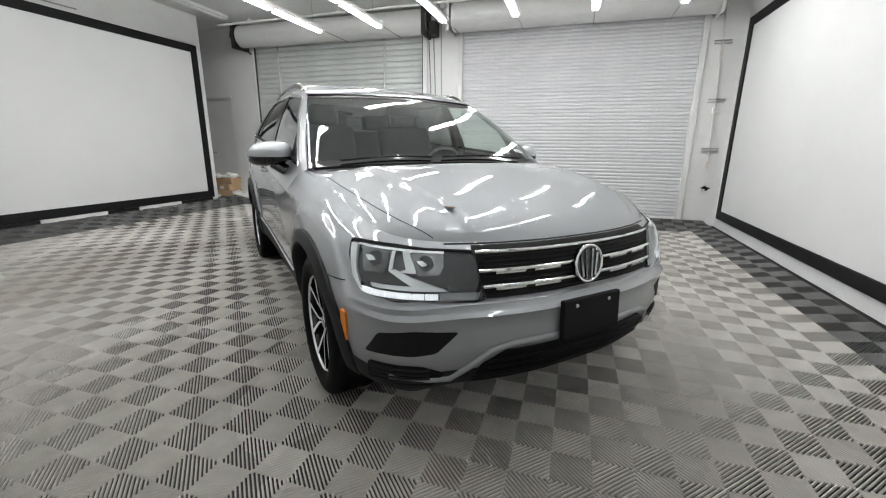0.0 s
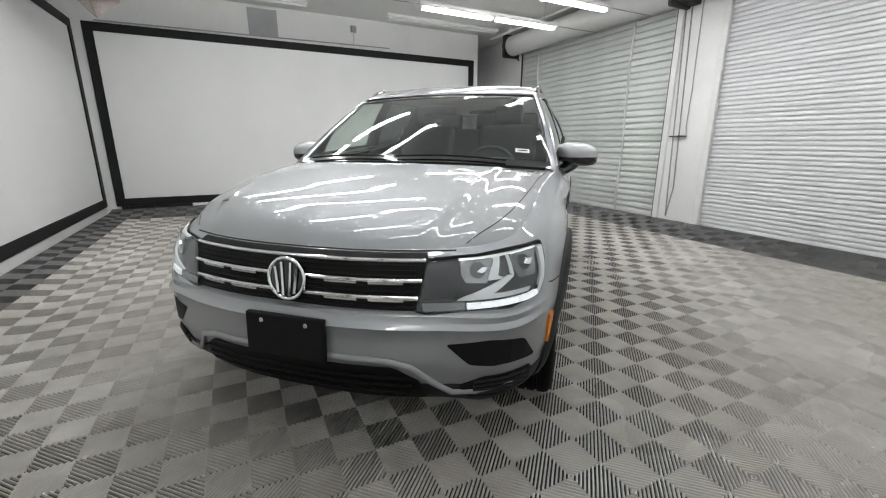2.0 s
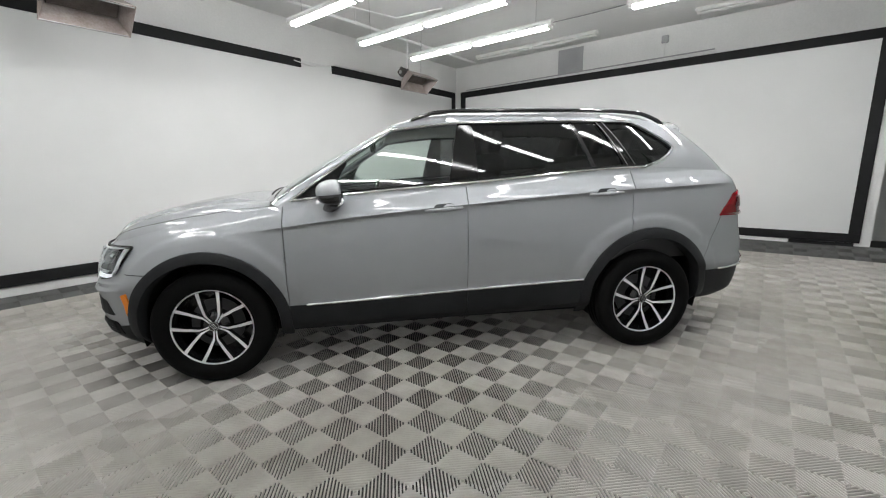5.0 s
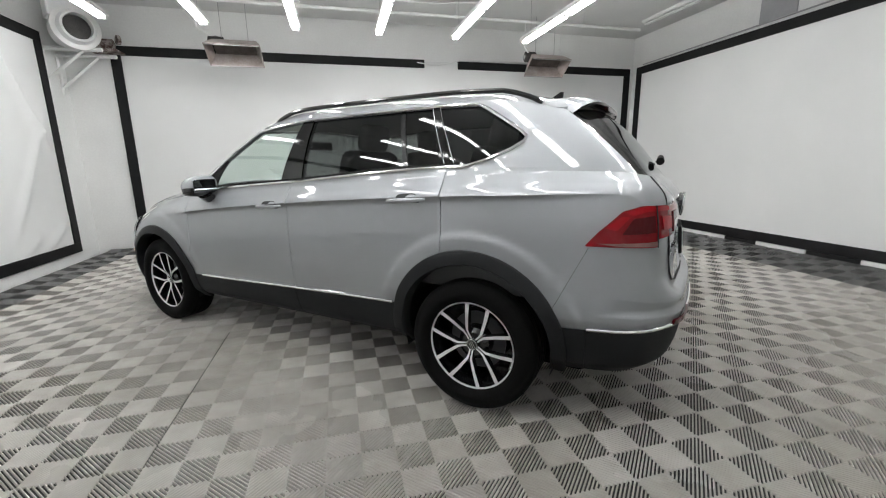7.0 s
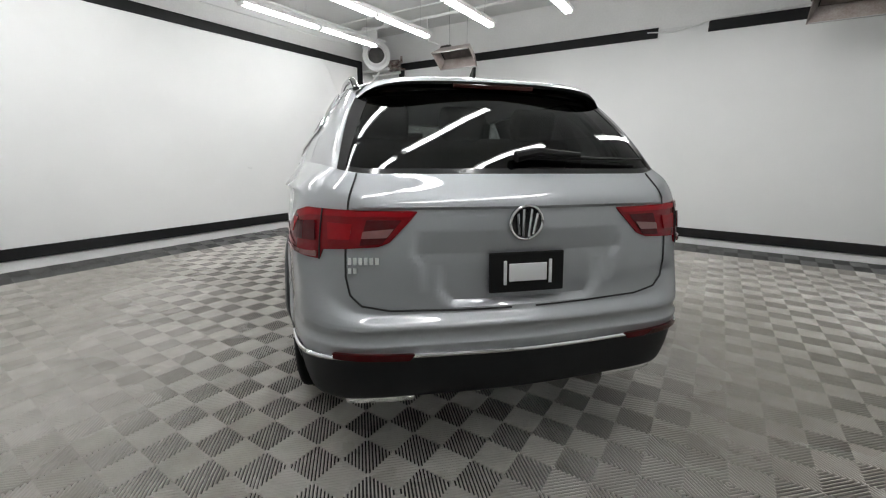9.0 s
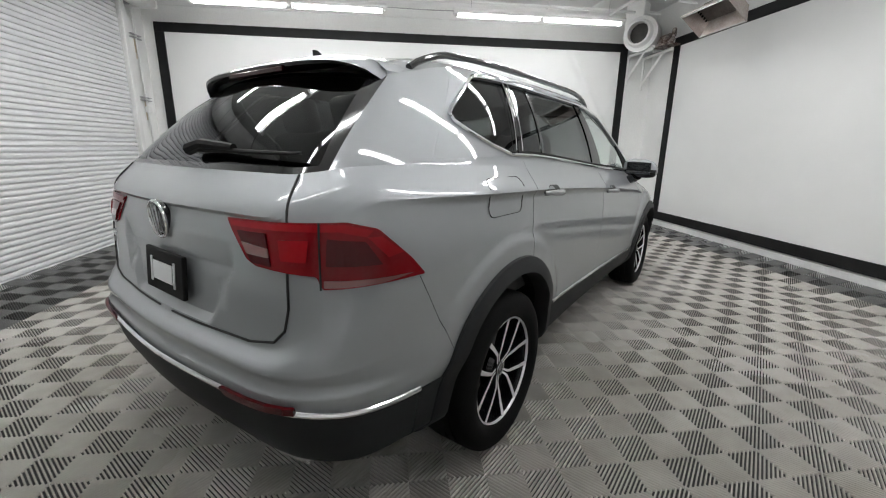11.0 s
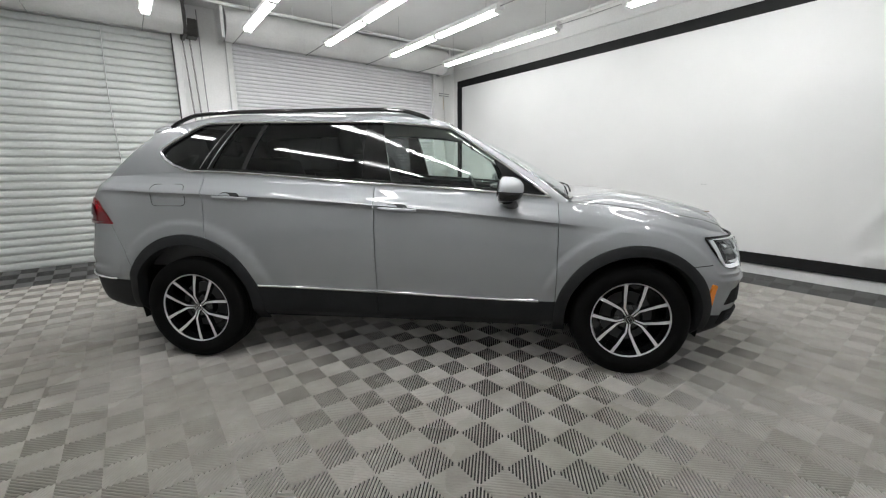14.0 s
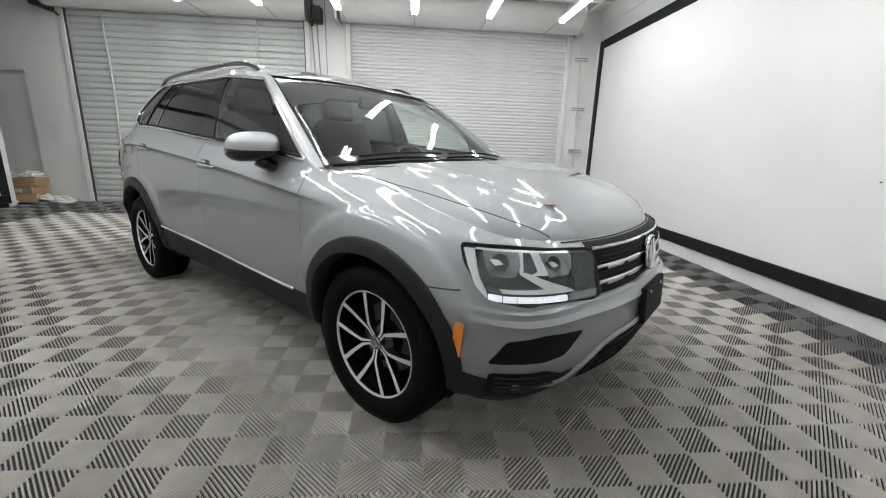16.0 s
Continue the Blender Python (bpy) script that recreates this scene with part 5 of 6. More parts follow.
# small paper labels on the glass, driver's side
for a, b, c, d in ((0.83, 0.895, 0.80, 0.875), (0.80, 0.90, 0.125, 0.165)):
    lb = part("windscreen_label", cabin_grid(a, b, c, d, 0.003, 40, 40, 0), M_LABEL, car, "small white paper label on the windscreen")
    part("label_bar", cabin_grid(a + 0.015, b - 0.015, (c + d) / 2 - 0.006, (c + d) / 2 + 0.006, 0.005, 40, 60, 0), M_GAP, lb)
# ---- wheels ----
M_DISC = mat("worn_brake_steel", (0.05, 0.05, 0.052), 0.5, 0.5)
def tyre():
    pr = [(0.075, 0.228), (0.10, 0.236), (0.118, 0.262), (0.122, 0.290), (0.112, 0.322), (0.098, 0.338), (0.082, 0.343)]
    for g in (0.045, 0.0, -0.045):
        pr += [(g + 0.008, 0.3445), (g + 0.005, 0.336), (g - 0.005, 0.336), (g - 0.008, 0.3445)]
    pr += [(-0.082, 0.343), (-0.098, 0.338), (-0.112, 0.322), (-0.12, 0.29), (-0.1, 0.236), (-0.075, 0.228)]
    bm = lathe(bmesh.new(), pr, 72, "y")
    bmesh.ops.recalc_face_normals(bm, faces=bm.faces)
    return bm


wheel = part("wheel", tyre(), M_RUBBER, car, "black tyre on a machined alloy wheel", True, pose(AX, 0.79, AZ, 0, 37, 0))
part("rim", lathe(bmesh.new(), [(0.090, 0.2255), (0.098, 0.2275), (0.100, 0.2310), (0.094, 0.2345), (0.080, 0.2370)], 72, "y"), M_ALLOY, wheel, "bright machined rim edge", True)
part("rim_barrel", lathe(bmesh.new(), [(0.088, 0.219), (0.06, 0.212), (-0.08, 0.205), (-0.08, 0.05)], 48, "y"), M_GLOSSBLACK, wheel, "black rim barrel", True)
part("brake_disc", lathe(bmesh.new(), [(0.0, 0.06), (0.0, 0.155), (-0.012, 0.155)], 40, "y"), M_DISC, wheel, "dark steel brake disc", True)
part("wheel_hub", lathe(bmesh.new(), [(0.02, 0.0001), (0.062, 0.03), (0.066, 0.062), (0.05, 0.085), (0.0, 0.09)], 32, "y"), M_GLOSSBLACK, wheel, "black hub", True)
cap = part("hub_cap", lathe(bmesh.new(), [(0.078, 0.0001), (0.077, 0.026), (0.072, 0.032), (0.05, 0.033)], 28, "y"), M_GLOSSBLACK, wheel, "round hub cap with bright bars", True)
part("cap_ring", tubed([(0.027 * math.cos(i * math.pi / 12), 0.077, 0.027 * math.sin(i * math.pi / 12)) for i in range(24)], 0.0025, 6, closed=True), M_CHROME, cap)
for a in (-0.010, 0.0, 0.010):
    part("cap_bar", tubed([(a, 0.079, 0.019), (a, 0.079, -0.019)], 0.0022, 5), M_CHROME, cap)
for i in range(5):
    a = 2 * math.pi * i / 5 + 0.3
    for k in (-1, 1):
        ca, sa = math.cos(a), math.sin(a)
        # (out from the hub, aside from the pair's middle line, depth, half width)
        st = [(0.030, 0.0075, 0.070, 0.0042), (0.058, 0.0075, 0.074, 0.0046), (0.082, 0.0105, 0.080, 0.0062), (0.098, 0.019, 0.083, 0.0074), (0.15, 0.046, 0.089, 0.0084), (0.210, 0.0825, 0.096, 0.0105)]
        bmf, bms = bmesh.new(), bmesh.new()
        pf, ps = None, None
        for j, (u, v, y, w) in enumerate(st):
            o0, o1 = st[max(0, j - 1)], st[min(len(st) - 1, j + 1)]
            du, dv = o1[0] - o0[0], k * (o1[1] - o0[1])
            g = math.hypot(du, dv)
            c = Vector((u * ca - k * v * sa, y, u * sa + k * v * ca))
            t = Vector((-dv * ca - du * sa, 0, -dv * sa + du * ca)) * (w / g)
            f2 = [bmf.verts.new(c - t), bmf.verts.new(c + t)]
            s4 = [bms.verts.new(c - t * 0.99 + Vector((0, -0.0008, 0))), bms.verts.new(c + t * 0.99 + Vector((0, -0.0008, 0))), bms.verts.new(c + t * 1.25 + Vector((0, -0.032, 0))), bms.verts.new(c - t * 1.25 + Vector((0, -0.032, 0)))]
            if pf:
                bmf.faces.new((pf[0], pf[1], f2[1], f2[0]))
                for q in range(4):
                    bms.faces.new((ps[q], ps[(q + 1) % 4], s4[(q + 1) % 4], s4[q]))
            pf, ps = f2, s4
        bmesh.ops.recalc_face_normals(bms, faces=bms.faces)
        sk = part("spoke", bms, M_GLOSSBLACK, wheel, "black spoke with machined bright face")
        part("spoke_face", bmf, M_ALLOY, sk, "bright machined face")


def copy_wheel(m):
    made = {}
    for o in (wheel, *wheel.children_recursive):
        made[o] = o.copy()
        scene.collection.objects.link(made[o])
        made[o].parent = made.get(o.parent, o.parent)
    made[wheel].matrix_local = m


copy_wheel(pose(-AX, 0.79, AZ, 0, 25, 0))
copy_wheel(pose(AX, -0.79, AZ, 0, 31, 180))
copy_wheel(pose(-AX, -0.79, AZ, 0, 16, 180))

# ---- inside ----
part("cabin_floor", boxed(-2.0, 1.0, -0.72, 0.72, 0.62, 0.66), M_TRIM, body, "dark cabin floor")
part("headliner", coons(lambda u: cabin(-1.9 + 3.8 * u, 0.955, -0.03), lambda u: cabin(9.0 - 2.0 * u, 0.95, -0.03), lambda v: cabin(-(1.9 + 5.1 * v), 0.955, -0.03), lambda v: cabin(1.9 + 5.1 * v, 0.955, -0.03), 10, 10, lambda u, v: 0.03 * (1 - (2 * u - 1) ** 4)), M_LINER, body, "pale grey headliner", True)
bm = bmesh.new()
prism(bm, [(0.52, 0.66), (0.52, 0.96), (0.60, 1.06), (0.86, 1.075), (1.04, 1.045), (1.04, 0.66)], 1.44, lambda u, v, w: (u, w - 0.72, v))
part("dashboard", bm, M_TRIM, car, "dark dashboard")
part("screen_hood", boxed(0.56, 0.74, 0.22, 0.56, 1.05, 1.105, 0.02, 3), M_TRIM, car, "instrument hood", True)
bm = bmesh.new()
wc = pose(0.46, 0.37, 1.0, 0, -24, 0)
ring = [(0, 0.185 * math.cos(2 * math.pi * k / 40), 0.185 * math.sin(2 * math.pi * k / 40)) for k in range(40)]
tube(bm, ring, 0.014, 10, closed=True)
box(bm, -0.02, 0.03, -0.07, 0.07, -0.06, 0.06, 0.02, 2)
for p in ((0, 0.18, 0.0), (0, -0.18, 0.0), (0, 0, -0.18)):
    tube(bm, [(0, 0, -0.01), p], 0.012, 6)
part("steering_wheel", bm, M_TRIM, car, "black steering wheel", True, wc)


def seat_shape(w, h, lean):
    bm = bmesh.new()
    box(bm, -0.26, 0.26, -w / 2, w / 2, 0.0, 0.17, 0.06, 4)
    b2 = boxed(-0.07, 0.07, -w / 2, w / 2, 0.0, h, 0.055, 4)
    turn_to(pose(-0.24, 0, 0.08, 0, -lean, 0), b2)
    me = bpy.data.meshes.new("t")
    b2.to_mesh(me)
    b2.free()
    bm.from_mesh(me)
    bpy.data.meshes.remove(me)
    return bm


def headrest(x, y, z):
    bm = boxed(-0.05, 0.05, -0.125, 0.125, -0.085, 0.09, 0.04, 4)
    tube(bm, [(0.0, -0.05, -0.20), (0, -0.05, -0.05)], 0.007, 6)
    tube(bm, [(0.0, 0.05, -0.20), (0, 0.05, -0.05)], 0.007, 6)
    return bm, pose(x, y, z, 0, -14, 0)


for y in (0.37, -0.37):
    st = part("front_seat", seat_shape(0.50, 0.60, 20), M_SEAT, car, "dark cloth front seat", True, pose(0.02, y, 0.70))
    bm, m = headrest(-0.46, 0, 0.73)
    part("headrest", bm, M_SEAT, st, "", True, m)
rs = part("rear_bench", seat_shape(1.34, 0.58, 22), M_SEAT, car, "dark cloth rear bench", True, pose(-0.92, 0, 0.72))
for y in (0.42, 0.0, -0.42):
    bm, m = headrest(-0.47, y, 0.70)
    part("headrest", bm, M_SEAT, rs, "", True, m)
part("inner_mirror", boxed(-0.02, 0.02, -0.12, 0.12, -0.035, 0.035, 0.015, 3), M_BLACK, car, "inner mirror", True, pose(0.42, 0, 1.42))
for sg in (1, -1):
    part("door_lining", boxed(-1.9, 0.95, sg * 0.80 - 0.015, sg * 0.80 + 0.015, 0.62, 1.06, 0.01), M_TRIM, body, "dark door lining")


# ---- fixtures and clutter of the room ----
def gas_heater(m, label):
    """A slanted radiant heater: flared reflector hood, glowing panel frame (cold here), burner box and hangers."""
    root = thing("gas_heater", label, "heater", m, "radiant heaters by the wall")
    bm = bmesh.new()
    A = [(-0.26, -0.10, 0.0), (0.26, -0.10, 0.0), (0.26, 0.10, 0.0), (-0.26, 0.10, 0.0)]
    B = [(-0.33, -0.17, -0.17), (0.33, -0.17, -0.17), (0.33, 0.17, -0.17), (-0.33, 0.17, -0.17)]
    a, b = [bm.verts.new(p) for p in A], [bm.verts.new(p) for p in B]
    bm.faces.new(a[::-1])
    for i in range(4):
        j = (i + 1) % 4
        bm.faces.new((a[i], a[j], b[j], b[i]))
    hood = part("hood", bm, M_HEATHOOD, root, "flared sheet steel hood")
    hood.modifiers.new("thick", "SOLIDIFY").thickness = 0.008
    part("panel", boxed(-0.25, 0.25, -0.09, 0.09, -0.03, -0.012), M_HEATPANEL, root, "cold ceramic burner panel")
    for y in (-0.08, 0.08):
        part("grid_bar", tubed([(-0.32, y * 2, -0.172), (0.32, y * 2, -0.172)], 0.006, 6), M_STEEL, root)
    part("burner_box", boxed(-0.33, -0.14, -0.06, 0.06, 0.01, 0.12, 0.012, 2), M_DARKSTEEL, root, "dark burner box")
    part("gas_valve", tubed([(-0.34, 0, 0.06), (-0.30, 0, 0.06), (-0.24, 0.0, 0.17)], 0.03, 10), M_STEEL, root)
    for k in range(5):
        part("slot", boxed(-0.262 - 0.0, -0.255, -0.08 + 0.035 * k, -0.062 + 0.035 * k, -0.05, -0.005), M_BLACK, root)
    return root


M_HEATHOOD = vary(mat("heat_tinted_steel", (0.36, 0.31, 0.29), 0.45, 0.4), (0.24, 0.19, 0.17), (0.46, 0.42, 0.40), 5, 60, 0.08)
M_HEATPANEL = vary(mat("ceramic_panel", (0.22, 0.19, 0.17), 0.7), (0.05, 0.042, 0.038), (0.16, 0.13, 0.115), 12, 120, 0.3)
M_RUST = vary(mat("rusty_steel", (0.2, 0.1, 0.07), 0.8), (0.07, 0.035, 0.025), (0.34, 0.30, 0.28), 14, 60, 0.3, contrast=(0.42, 0.58))
M_CARD = vary(mat("cardboard", (0.42, 0.28, 0.16), 0.85), (0.36, 0.235, 0.13), (0.48, 0.33, 0.20), 5, 90, 0.1, by_object=0.3)
M_PAPER = vary(mat("white_paper", (0.75, 0.74, 0.72), 0.8), (0.66, 0.65, 0.63), (0.8, 0.79, 0.77), 7, 60, 0.1)
M_VENT = vary(mat("grey_vent", (0.36, 0.36, 0.37), 0.6), (0.32, 0.32, 0.33), (0.4, 0.4, 0.41), 4, 60, 0.05)
M_STAIN = vary(mat("rust_streak", (0.62, 0.50, 0.34), 0.7), (0.56, 0.42, 0.26), (0.70, 0.66, 0.58), 9, 70, 0.1)

h1 = gas_heater(pose(1.36, -2.86, 2.80, -38, 0, 180), "grey steel radiant gas heater hung by the wall")
for x in (1.2, 1.52):
    part("hanger", tubed([(-(x - 1.36), 0.0, 0.02), (-(x - 1.36), -0.40, 0.51)], 0.004, 5), M_STEEL, h1)
h2 = copy_thing(h1, pose(-3.12, -2.86, 2.82, -38, 0, 180))


def blower():
    root = thing("corner_blower", "white scroll fan with dark round inlet and rusty motor on brackets", "fan", pose(0, 0, 0))
    c = Vector((3.26, -3.12, 2.98))
    d = Vector((-0.62, 0.785, 0)).normalized()
    bm = bmesh.new()
    prof = [(-0.16, 0.0), (-0.16, 0.23), (0.10, 0.25), (0.12, 0.20), (0.20, 0.175), (0.205, 0.15), (0.10, 0.145)]
    lathe(bm, prof, 40, "x")
    m = Matrix.Translation(c) @ d.to_track_quat("X", "Z").to_matrix().to_4x4()
    part("scroll", bm, M_WHITEMETAL, root, "white painted scroll housing", True, m)
    part("inlet", lathe(bmesh.new(), [(0.1, 0.0001), (0.1, 0.146)], 32, "x"), M_DARKSTEEL, root, "dark inlet opening", False, m)
    part("outlet", boxed(-0.15, 0.09, -0.25, 0.02, 0.1, 0.47, 0.01), M_WHITEMETAL, root, "upward outlet duct", False, m)
    part("motor", lathe(bmesh.new(), [(0, 0.0001), (0, 0.075), (0.2, 0.08), (0.22, 0.0001)], 20, "x"), M_RUST, root, "rusty motor", True, pose(2.98, -3.40, 2.88, 0, 0, 0))
    part("motor_mount", boxed(2.9, 3.25, -3.52, -3.28, 2.785, 2.81, 0.004), M_RUST, root, "rust-stained mounting plate")
    part("pulley", lathe(bmesh.new(), [(0, 0.0001), (0, 0.06), (0.04, 0.06), (0.04, 0.0001)], 20, "x"), M_RUST, root, "", True, pose(2.90, -3.42, 2.95, 0, 0, 40))
    # the two arms of the shelf and their struts
    for a, b, e in (((3.67, -3.18, 2.765), (3.02, -3.18, 2.765), (3.66, -3.18, 2.40)), ((3.67, -3.45, 2.745), (2.98, -3.45, 2.745), (3.66, -3.45, 2.33))):
        part("bracket_arm", tubed([a, b], 0.028, 4), M_WHITEMETAL, root, "white steel bracket arm")
        q = (b[0] + 0.22, b[1], b[2] - 0.02)
        part("bracket_strut", tubed([q, e], 0.022, 4), M_WHITEMETAL, root, "slanting white strut")
        part("bracket_foot", tubed([(3.672, a[1], a[2] + 0.02), (3.672, a[1], e[2] - 0.1)], 0.02, 4), M_WHITEMETAL, root)
    return root


blower()

# pipes under the ceiling
def pipe(name, label, pts, r, material=M_CEIL, straps=()):
    root = thing(name, label, "pipe")
    part("tube", tubed(pts, r, 10), material, root, smooth=True)
    for p in straps:
        part("strap", tubed([p, (p[0], p[1], CEIL)], 0.006, 6), material, root)
        part("fitting", lathe(bmesh.new(), [(-0.03, r), (-0.03, r * 1.35), (0.03, r * 1.35), (0.03, r)], 14, "x", p), material, root)
    return root


pipe("ceiling_pipe", "off-white painted pipe under the ceiling", [(3.5, -2.62, 3.27), (-4.6, -2.58, 3.27)], 0.022, straps=[(x, -2.6, 3.27) for x in (2.6, 0.5, -1.6, -3.6)])
pipe("ceiling_pipe", "thin off-white conduit under the ceiling", [(3.5, -2.30, 3.33), (0.9, -2.32, 3.33), (-1.2, -2.34, 3.33), (-2.0, -2.2, 3.35), (-2.3, -1.6, 3.42)], 0.012, straps=[(1.2, -2.32, 3.33), (-0.9, -2.34, 3.33)])
pipe("ceiling_pipe", "off-white painted pipe along the rolling doors", [(3.5, 3.42, 3.33), (-4.9, 3.42, 3.28)], 0.02, straps=[(x, 3.42, 3.31) for x in (2.4, 0.2, -2.4, -4.2)])
pipe("ceiling_pipe", "off-white gas pipe along the screen wall", [(3.3, -3.4, 3.30), (3.3, 3.9, 3.30)], 0.018, straps=[(3.3, y, 3.30) for y in (-1.6, 0.8, 2.9)])
for x in (1.74, -2.66):
    pipe("gas_drop", "thin white gas drop pipe to a heater", [(x, -2.6, 3.27), (x, -2.62, 2.95), (x - 0.12, -2.75, 2.90)], 0.012, M_WHITEMETAL)
pipe("gas_drop", "thin white cable end hanging over the frame", [(-3.75, -3.5, 3.46), (-3.75, -3.55, 2.86)], 0.008, M_WHITEMETAL)
pipe("loose_cable", "loose white cable along the broken frame", [(-1.2, SY + 0.05, 2.87), (-1.5, SY + 0.045, 2.84), (-1.75, SY + 0.045, 2.88), (-1.95, SY + 0.045, 2.93), (-3.4, SY + 0.045, 2.96)], 0.008, M_WHITEMETAL)
pipe("wall_conduit", "thin conduit above the screen frame", [(WX + 0.03, -3.3, 2.945), (WX + 0.03, 1.32, 2.985)], 0.010, M_VENT)
pipe("wall_conduit", "thin conduit above the long screen", [(EX - 0.03, 4.0, 3.16), (EX - 0.03, -2.8, 3.16)], 0.009, M_WHITEMETAL)

# wall pieces above the west screen
v = thing("wall_vent", "flat grey cover panel on the white wall", "vent")
part("panel", boxed(WX + 0.003, WX + 0.02, -1.19, -0.72, 2.97, 3.40, 0.004), M_VENT, v)
v = thing("switch_box", "small grey electrical box on the wall", "box")
part("cover", boxed(WX + 0.003, WX + 0.05, 0.57, 0.67, 3.20, 3.31, 0.006), M_VENT, v)
part("conduit", tubed([(WX + 0.02, 0.62, 3.0), (WX + 0.02, 0.62, 3.2)], 0.010, 8), M_WHITEMETAL, v)

# baseboard strip under the screens
tagged(solid("baseboard", boxed(-5.2, 3.1, SY + 0.002, SY + 0.012, 0.02, 0.15, 0.002), M_WHITEMETAL), "white skirting below the screen", "baseboard", kind="structure")

# short white boards under the west screen, with black ones between them
edges = (-3.4, -2.95, -2.39, -1.28, -0.81, -0.18, 0.37, 1.23, 1.72, 2.5, 3.2)
for k, (y0, y1) in enumerate(zip(edges, edges[1:])):
    tagged(solid("trim", boxed(WX + 0.004, WX + 0.036, y0 + 0.004, y1 - 0.004, 0.06, 0.156, 0.003), (M_BLACKBAR, M_WHITEMETAL)[k % 2 == 0 and 0 < k < 10]), ("black board under the screen", "white board under the screen")[k % 2 == 0 and 0 < k < 10], "trim", kind="structure")

# side door in the corner
dr = thing("side_door", "closed white flush side door in a recess", "door")
x0, x1 = SIDE_DOOR[0], SIDE_DOOR[1]
part("leaf", boxed(x0 + 0.05, x1 - 0.05, DY + 0.09, DY + 0.13, 0.01, 2.08, 0.003), M_PLASTER, dr, "white door leaf")
for a, b in ((x0, x0 + 0.05), (x1 - 0.05, x1)):
    part("door_frame", boxed(a, b, DY + 0.06, DY + 0.16, 0, 2.16, 0.003), M_WHITEMETAL, dr)
part("door_frame", boxed(x0 + 0.05, x1 - 0.05, DY + 0.06, DY + 0.16, 2.08, 2.16, 0.003), M_WHITEMETAL, dr)
part("lintel_ledge", boxed(x0 - 0.03, x1 + 0.03, DY - 0.03, DY - 0.003, 2.12, 2.17, 0.004), M_WHITEMETAL, dr, "narrow ledge above the door")
part("door_handle", tubed([(x0 + 0.13, DY + 0.09, 1.0), (x0 + 0.13, DY + 0.04, 1.0), (x0 + 0.24, DY + 0.04, 1.0)], 0.010, 8), M_STEEL, dr)

# cartons and waste by the side door
rng = random.Random(4)
for k, (x, y, w, d, h, z, tw) in enumerate(((-5.66, 3.98, 0.42, 0.32, 0.13, 0.09, 4), (-5.67, 3.98, 0.40, 0.31, 0.12, 0.222, -3), (-5.65, 3.98, 0.41, 0.32, 0.13, 0.344, 6), (-6.05, 3.95, 0.36, 0.3, 0.18, 0.09, -8), (-6.04, 3.96, 0.33, 0.28, 0.15, 0.272, 5))):
    c = thing("carton", "flattish brown cardboard carton in a pile", "box", pose(x, y, z, 0, 0, tw), "cartons by the side door")
    part("carton_body", boxed(-w / 2, w / 2, -d / 2, d / 2, 0, h - 0.006, 0.004), M_CARD, c)
    for s in (-1, 1):
        part("flap", boxed(-w / 2 + 0.003, w / 2 - 0.003, s * d / 4 - d / 4 + 0.004, s * d / 4 + d / 4 - 0.004, h - 0.006, h, 0.001), M_CARD, c)
    if k in (1, 3, 4):
        part("shipping_label", boxed(-0.06, 0.05, -d / 2 - 0.002, -d / 2 - 0.0005, 0.02, h - 0.04), M_PAPER, c, "white paper label")
for k, (x, y, z, s) in enumerate(((-5.60, 4.0, 0.50, 0.16), (-5.95, 3.95, 0.46, 0.2), (-5.36, 3.92, 0.15, 0.13), (-5.75, 3.72, 0.10, 0.10), (-5.2, 3.98, 0.10, 0.18))):
    bm = bmesh.new()
    bmesh.ops.create_icosphere(bm, subdivisions=3, radius=1)
    for q in bm.verts:
        n = 1 + 0.55 * noise.noise(q.co * 2.3 + Vector((k, 0, 0)))
        q.co = Vector((q.co.x * s * n, q.co.y * s * 0.7 * n, max(-0.02, q.co.z * s * 0.45 * n)))
    o = thing("crumpled_paper", "crumpled white paper and wrapping", "paper", pose(x, y, z), "waste paper by the cartons")
    part("sheet", bm, M_PAPER, o)

# pull chain and conduit on the pier between the doors
ch = thing("pull_chain", "long dark pull chain loop beside the grey door", "chain")
link = bmesh.new()
for j in range(118):
    for dx in (0.0, 0.085):
        t = j / 117
        x = -1.08 + 0.12 * t + dx * (1 - 0.92 * max(0, t - 0.86) / 0.14)
        z = 3.1 - 2.95 * t
        ring = [(x + (0.009 * math.cos(a) if j % 2 else 0), DY - 0.05 + (0 if j % 2 else 0.009 * math.cos(a)), z + 0.015 * math.sin(a)) for a in [i * math.pi / 4 for i in range(8)]]
        tube(link, ring, 0.0034, 4, closed=True)
part("chain", link, M_DARKSTEEL, ch, "dark steel chain links")
ho = thing("chain_cleat", "dark steel cleat on the pier", "hook")
part("bar", boxed(-1.08, -0.82, DY - 0.05, DY - 0.03, 1.285, 1.305, 0.003), M_DARKSTEEL, ho)
part("stem", boxed(-0.96, -0.93, DY - 0.04, DY - 0.003, 1.28, 1.31, 0.003), M_DARKSTEEL, ho)
part("socket", boxed(-0.90, -0.84, DY - 0.04, DY - 0.003, 1.31, 1.40, 0.006), M_WHITEMETAL, ho, "small white box")
pipe("pier_cable", "thin pale cable down the pier", [(-0.87, DY - 0.012, 3.4), (-0.86, DY - 0.012, 2.4), (-0.85, DY - 0.012, 1.9), (-0.86, DY - 0.012, 1.4)], 0.007, M_VENT)
wh = thing("chain_hoist", "dark chain hoist at the end of the door barrel", "hoist")
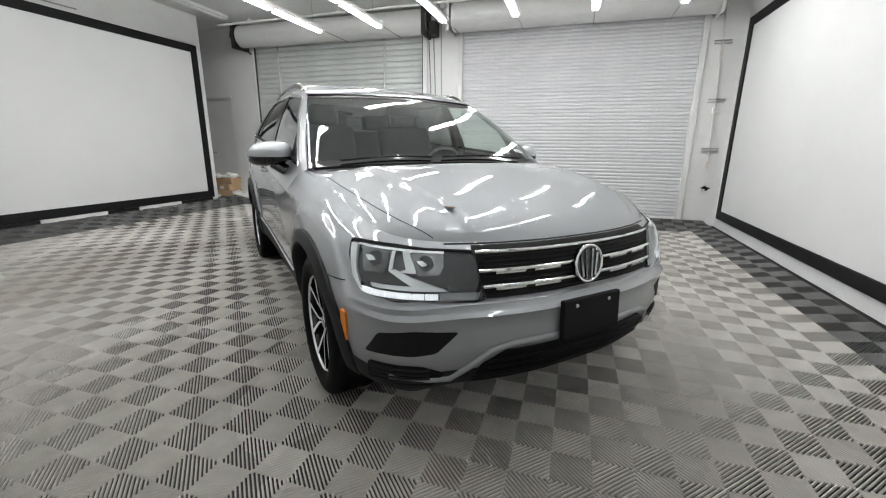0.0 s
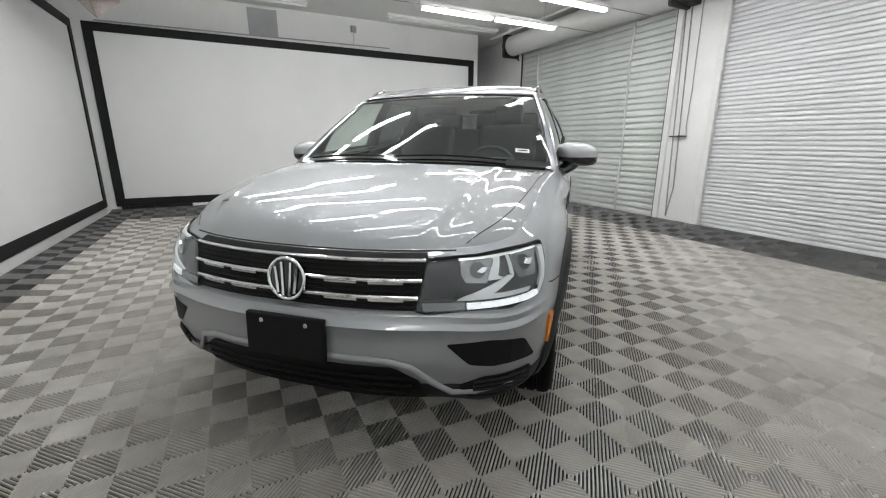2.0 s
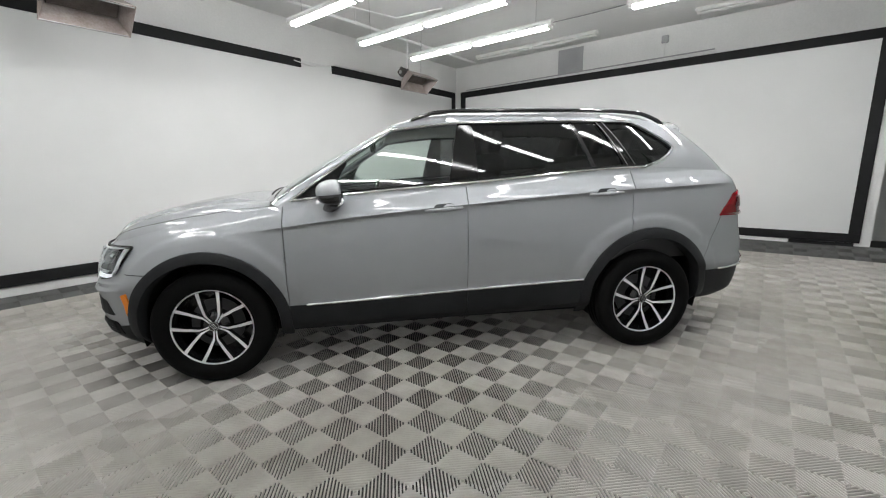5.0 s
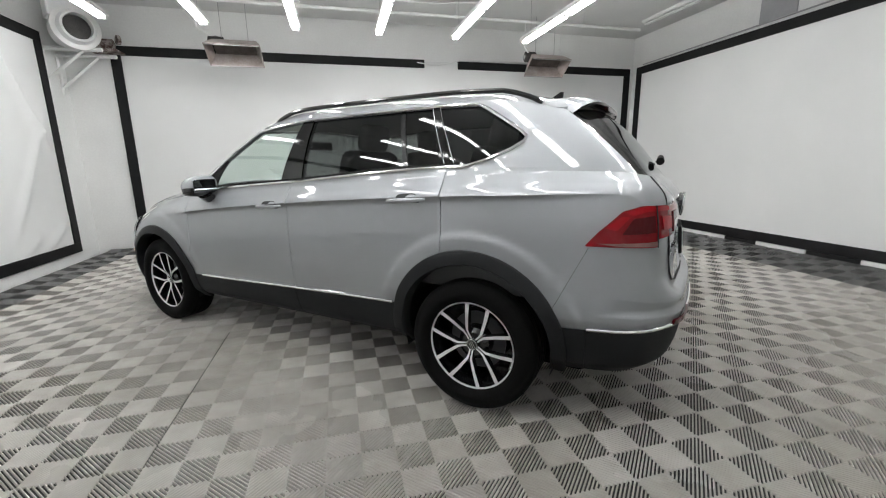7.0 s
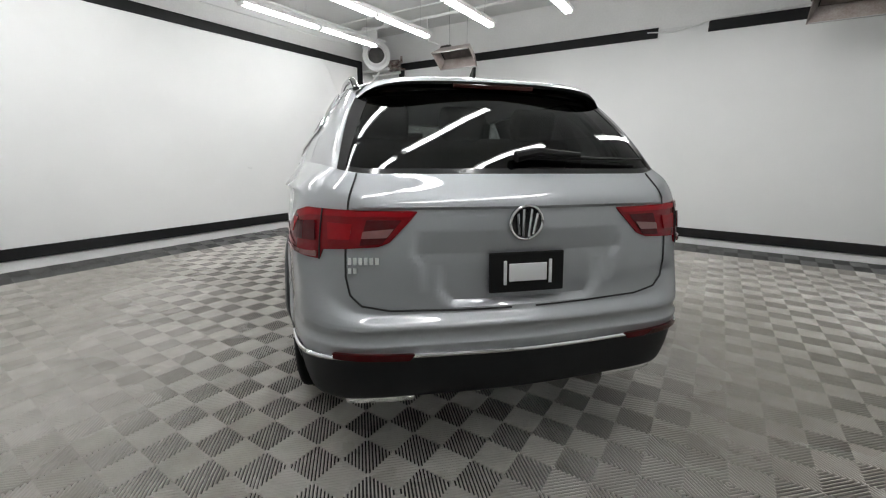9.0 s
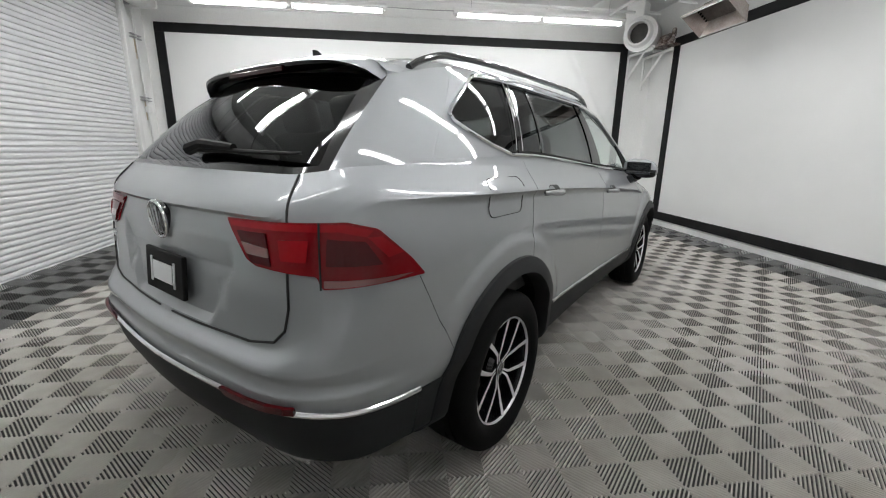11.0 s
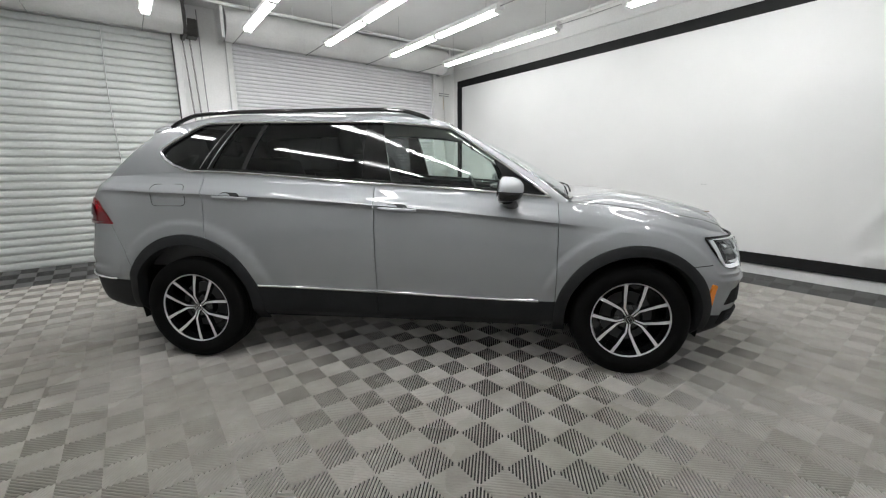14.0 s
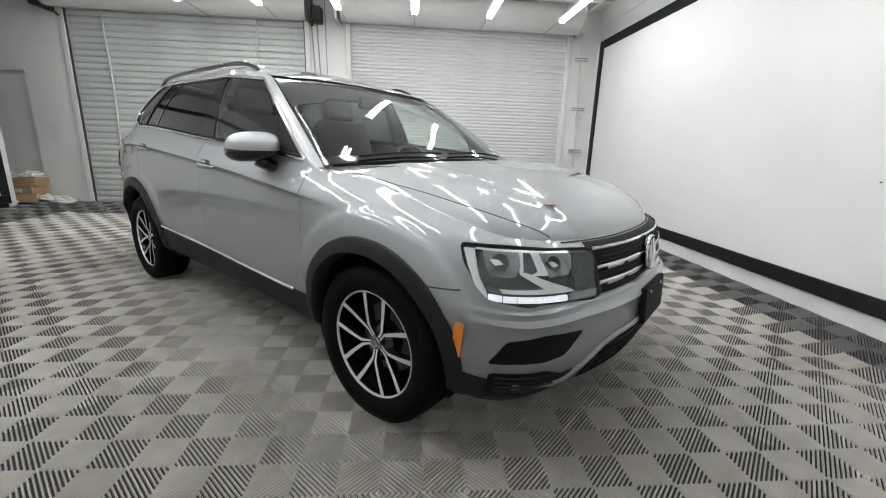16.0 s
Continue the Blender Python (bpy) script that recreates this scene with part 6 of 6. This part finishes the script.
part("wheel", lathe(bmesh.new(), [(-1.07, 0.03), (-1.07, 0.17), (-1.055, 0.185), (-1.04, 0.17), (-1.04, 0.03)], 36, "x", (0, DY - 0.2, 3.21)), M_DARKSTEEL, wh)
part("motor_box", boxed(-1.03, -0.90, DY - 0.22, DY - 0.003, 3.0, 3.22, 0.01), M_DARKSTEEL, wh)
part("rim_ring", tubed([(-1.045, DY - 0.2 + 0.155 * math.cos(i * math.pi / 16), 3.21 + 0.155 * math.sin(i * math.pi / 16)) for i in range(32)], 0.012, 6, closed=True), M_STEEL, wh)
ho = thing("door_chain", "dark hanging chain end at the barrel of the grey door", "chain")
part("chain", tubed([(-4.96, DY - 0.42, 3.26), (-5.0, DY - 0.40, 3.18), (-4.97, DY - 0.32, 3.08), (-4.88, DY - 0.16, 3.0), (-4.84, DY - 0.06, 2.92)], 0.016, 6), M_DARKSTEEL, ho)

# conduit with clamps and a hole by the white door
cd = thing("wall_pipe", "white conduit with clamps beside the white door", "pipe")
part("tube", tubed([(3.36, DY - 0.03, 3.4), (3.40, DY - 0.03, 2.5), (3.44, DY - 0.03, 1.2), (3.45, DY - 0.03, 1.0)], 0.012, 8), M_WHITEMETAL, cd)
for x, z in ((3.40, 2.68), (3.43, 1.88), (3.45, 1.17)):
    for dz in (-0.02, 0.02):
        part("clamp", boxed(x - 0.11, x + 0.11, DY - 0.045, DY - 0.003, z + dz - 0.006, z + dz + 0.006, 0.002), M_STEEL, cd, "thin steel clamp strap")
    part("rust_mark", boxed(x - 0.012, x + 0.02, DY - 0.0035, DY - 0.0015, z - 0.28, z - 0.03), M_STAIN, cd, "brown rust streak under the clamp")
part("socket", boxed(3.40, 3.50, DY - 0.05, DY - 0.003, 1.70, 1.78, 0.006), M_WHITEMETAL, cd)
part("top_box", boxed(3.22, 3.32, DY - 0.10, DY - 0.003, 3.02, 3.14, 0.01), M_VENT, cd, "grey sensor box")
hl = thing("wall_hole", "rough dark hole broken into the white wall", "hole")
bm = bmesh.new()
vs = [bm.verts.new((3.48 + 0.055 * (1 + 0.35 * math.sin(5 * a)) * math.cos(a), DY - 0.003, 0.58 + 0.04 * (1 + 0.3 * math.cos(3 * a)) * math.sin(a))) for a in [i * math.pi / 12 for i in range(24)]]
bm.faces.new(vs)
part("cavity", bm, M_BLACK, hl)
part("pipe_stub", tubed([(3.46, DY + 0.0, 0.56), (3.45, DY - 0.06, 0.545)], 0.018, 10), M_WHITEMETAL, hl, "white pipe stub")


# ---- the tiles, laid over the slab ----
tile_light, tile_dark = rib_tile("floor_tile"), rib_tile("floor_tile")
tile_light.materials.append(M_TILE)
tile_dark.materials.append(M_TILEDARK)
slab = bpy.data.objects["floor"]
rest = {0: [], 1: []}
count = 0
T2 = 2 * PITCH
for i in range(-20, 14):
    for j in range(-14, 16):
        x, y = GX + i * T2, GY + j * T2
        if not (WX + 0.05 < x < EX - 0.1 and SY + 0.1 < y < DY - 0.1):
            continue
        dark = x > 3.2 or y > 3.45 or x < -4.7 or y < -3.1
        if math.hypot(x, y) > 2.96 or dark:
            rest[int(dark)].append((x, y))
            continue
        o = new("floor_tile", tile_light)
        o.parent = slab
        o.location = (x, y, 0)
        if i == 4 and 0.1 < y < 1.7:
            # a column of tiles that has crept apart
            o.scale.x = 0.958
            o.location.x += 0.0035
        count += 1
for k, me in ((0, tile_light), (1, tile_dark)):
    co = np.array([v.co for v in me.vertices])
    fs = [tuple(p.vertices) for p in me.polygons]
    allv, allf = [], []
    for x, y in rest[k]:
        base = len(allv) * len(co)
        v = co + np.array((x, y, 0))
        # the floor rises gently to the walls
        v[:, 2] += 0.16 * np.maximum.reduce([v[:, 0] - 3.05, v[:, 1] - 3.5, -4.6 - v[:, 0], -3.0 - v[:, 1], 0 * v[:, 0]])
        allv.append(v)
        allf += [tuple(v + base for v in q) for q in fs]
    big = bpy.data.meshes.new("floor_tiles")
    big.from_pydata(np.concatenate(allv).tolist(), [], allf)
    big.materials.append((M_TILE, M_TILEDARK)[k])
    o = new("floor_tiles", big)
    o.parent = slab
    tagged(o, ("pale grey ribbed plastic floor tiles", "graphite ribbed border tiles along the walls")[k], kind="stuff")
print("tiles", count, len(rest[0]), len(rest[1]))
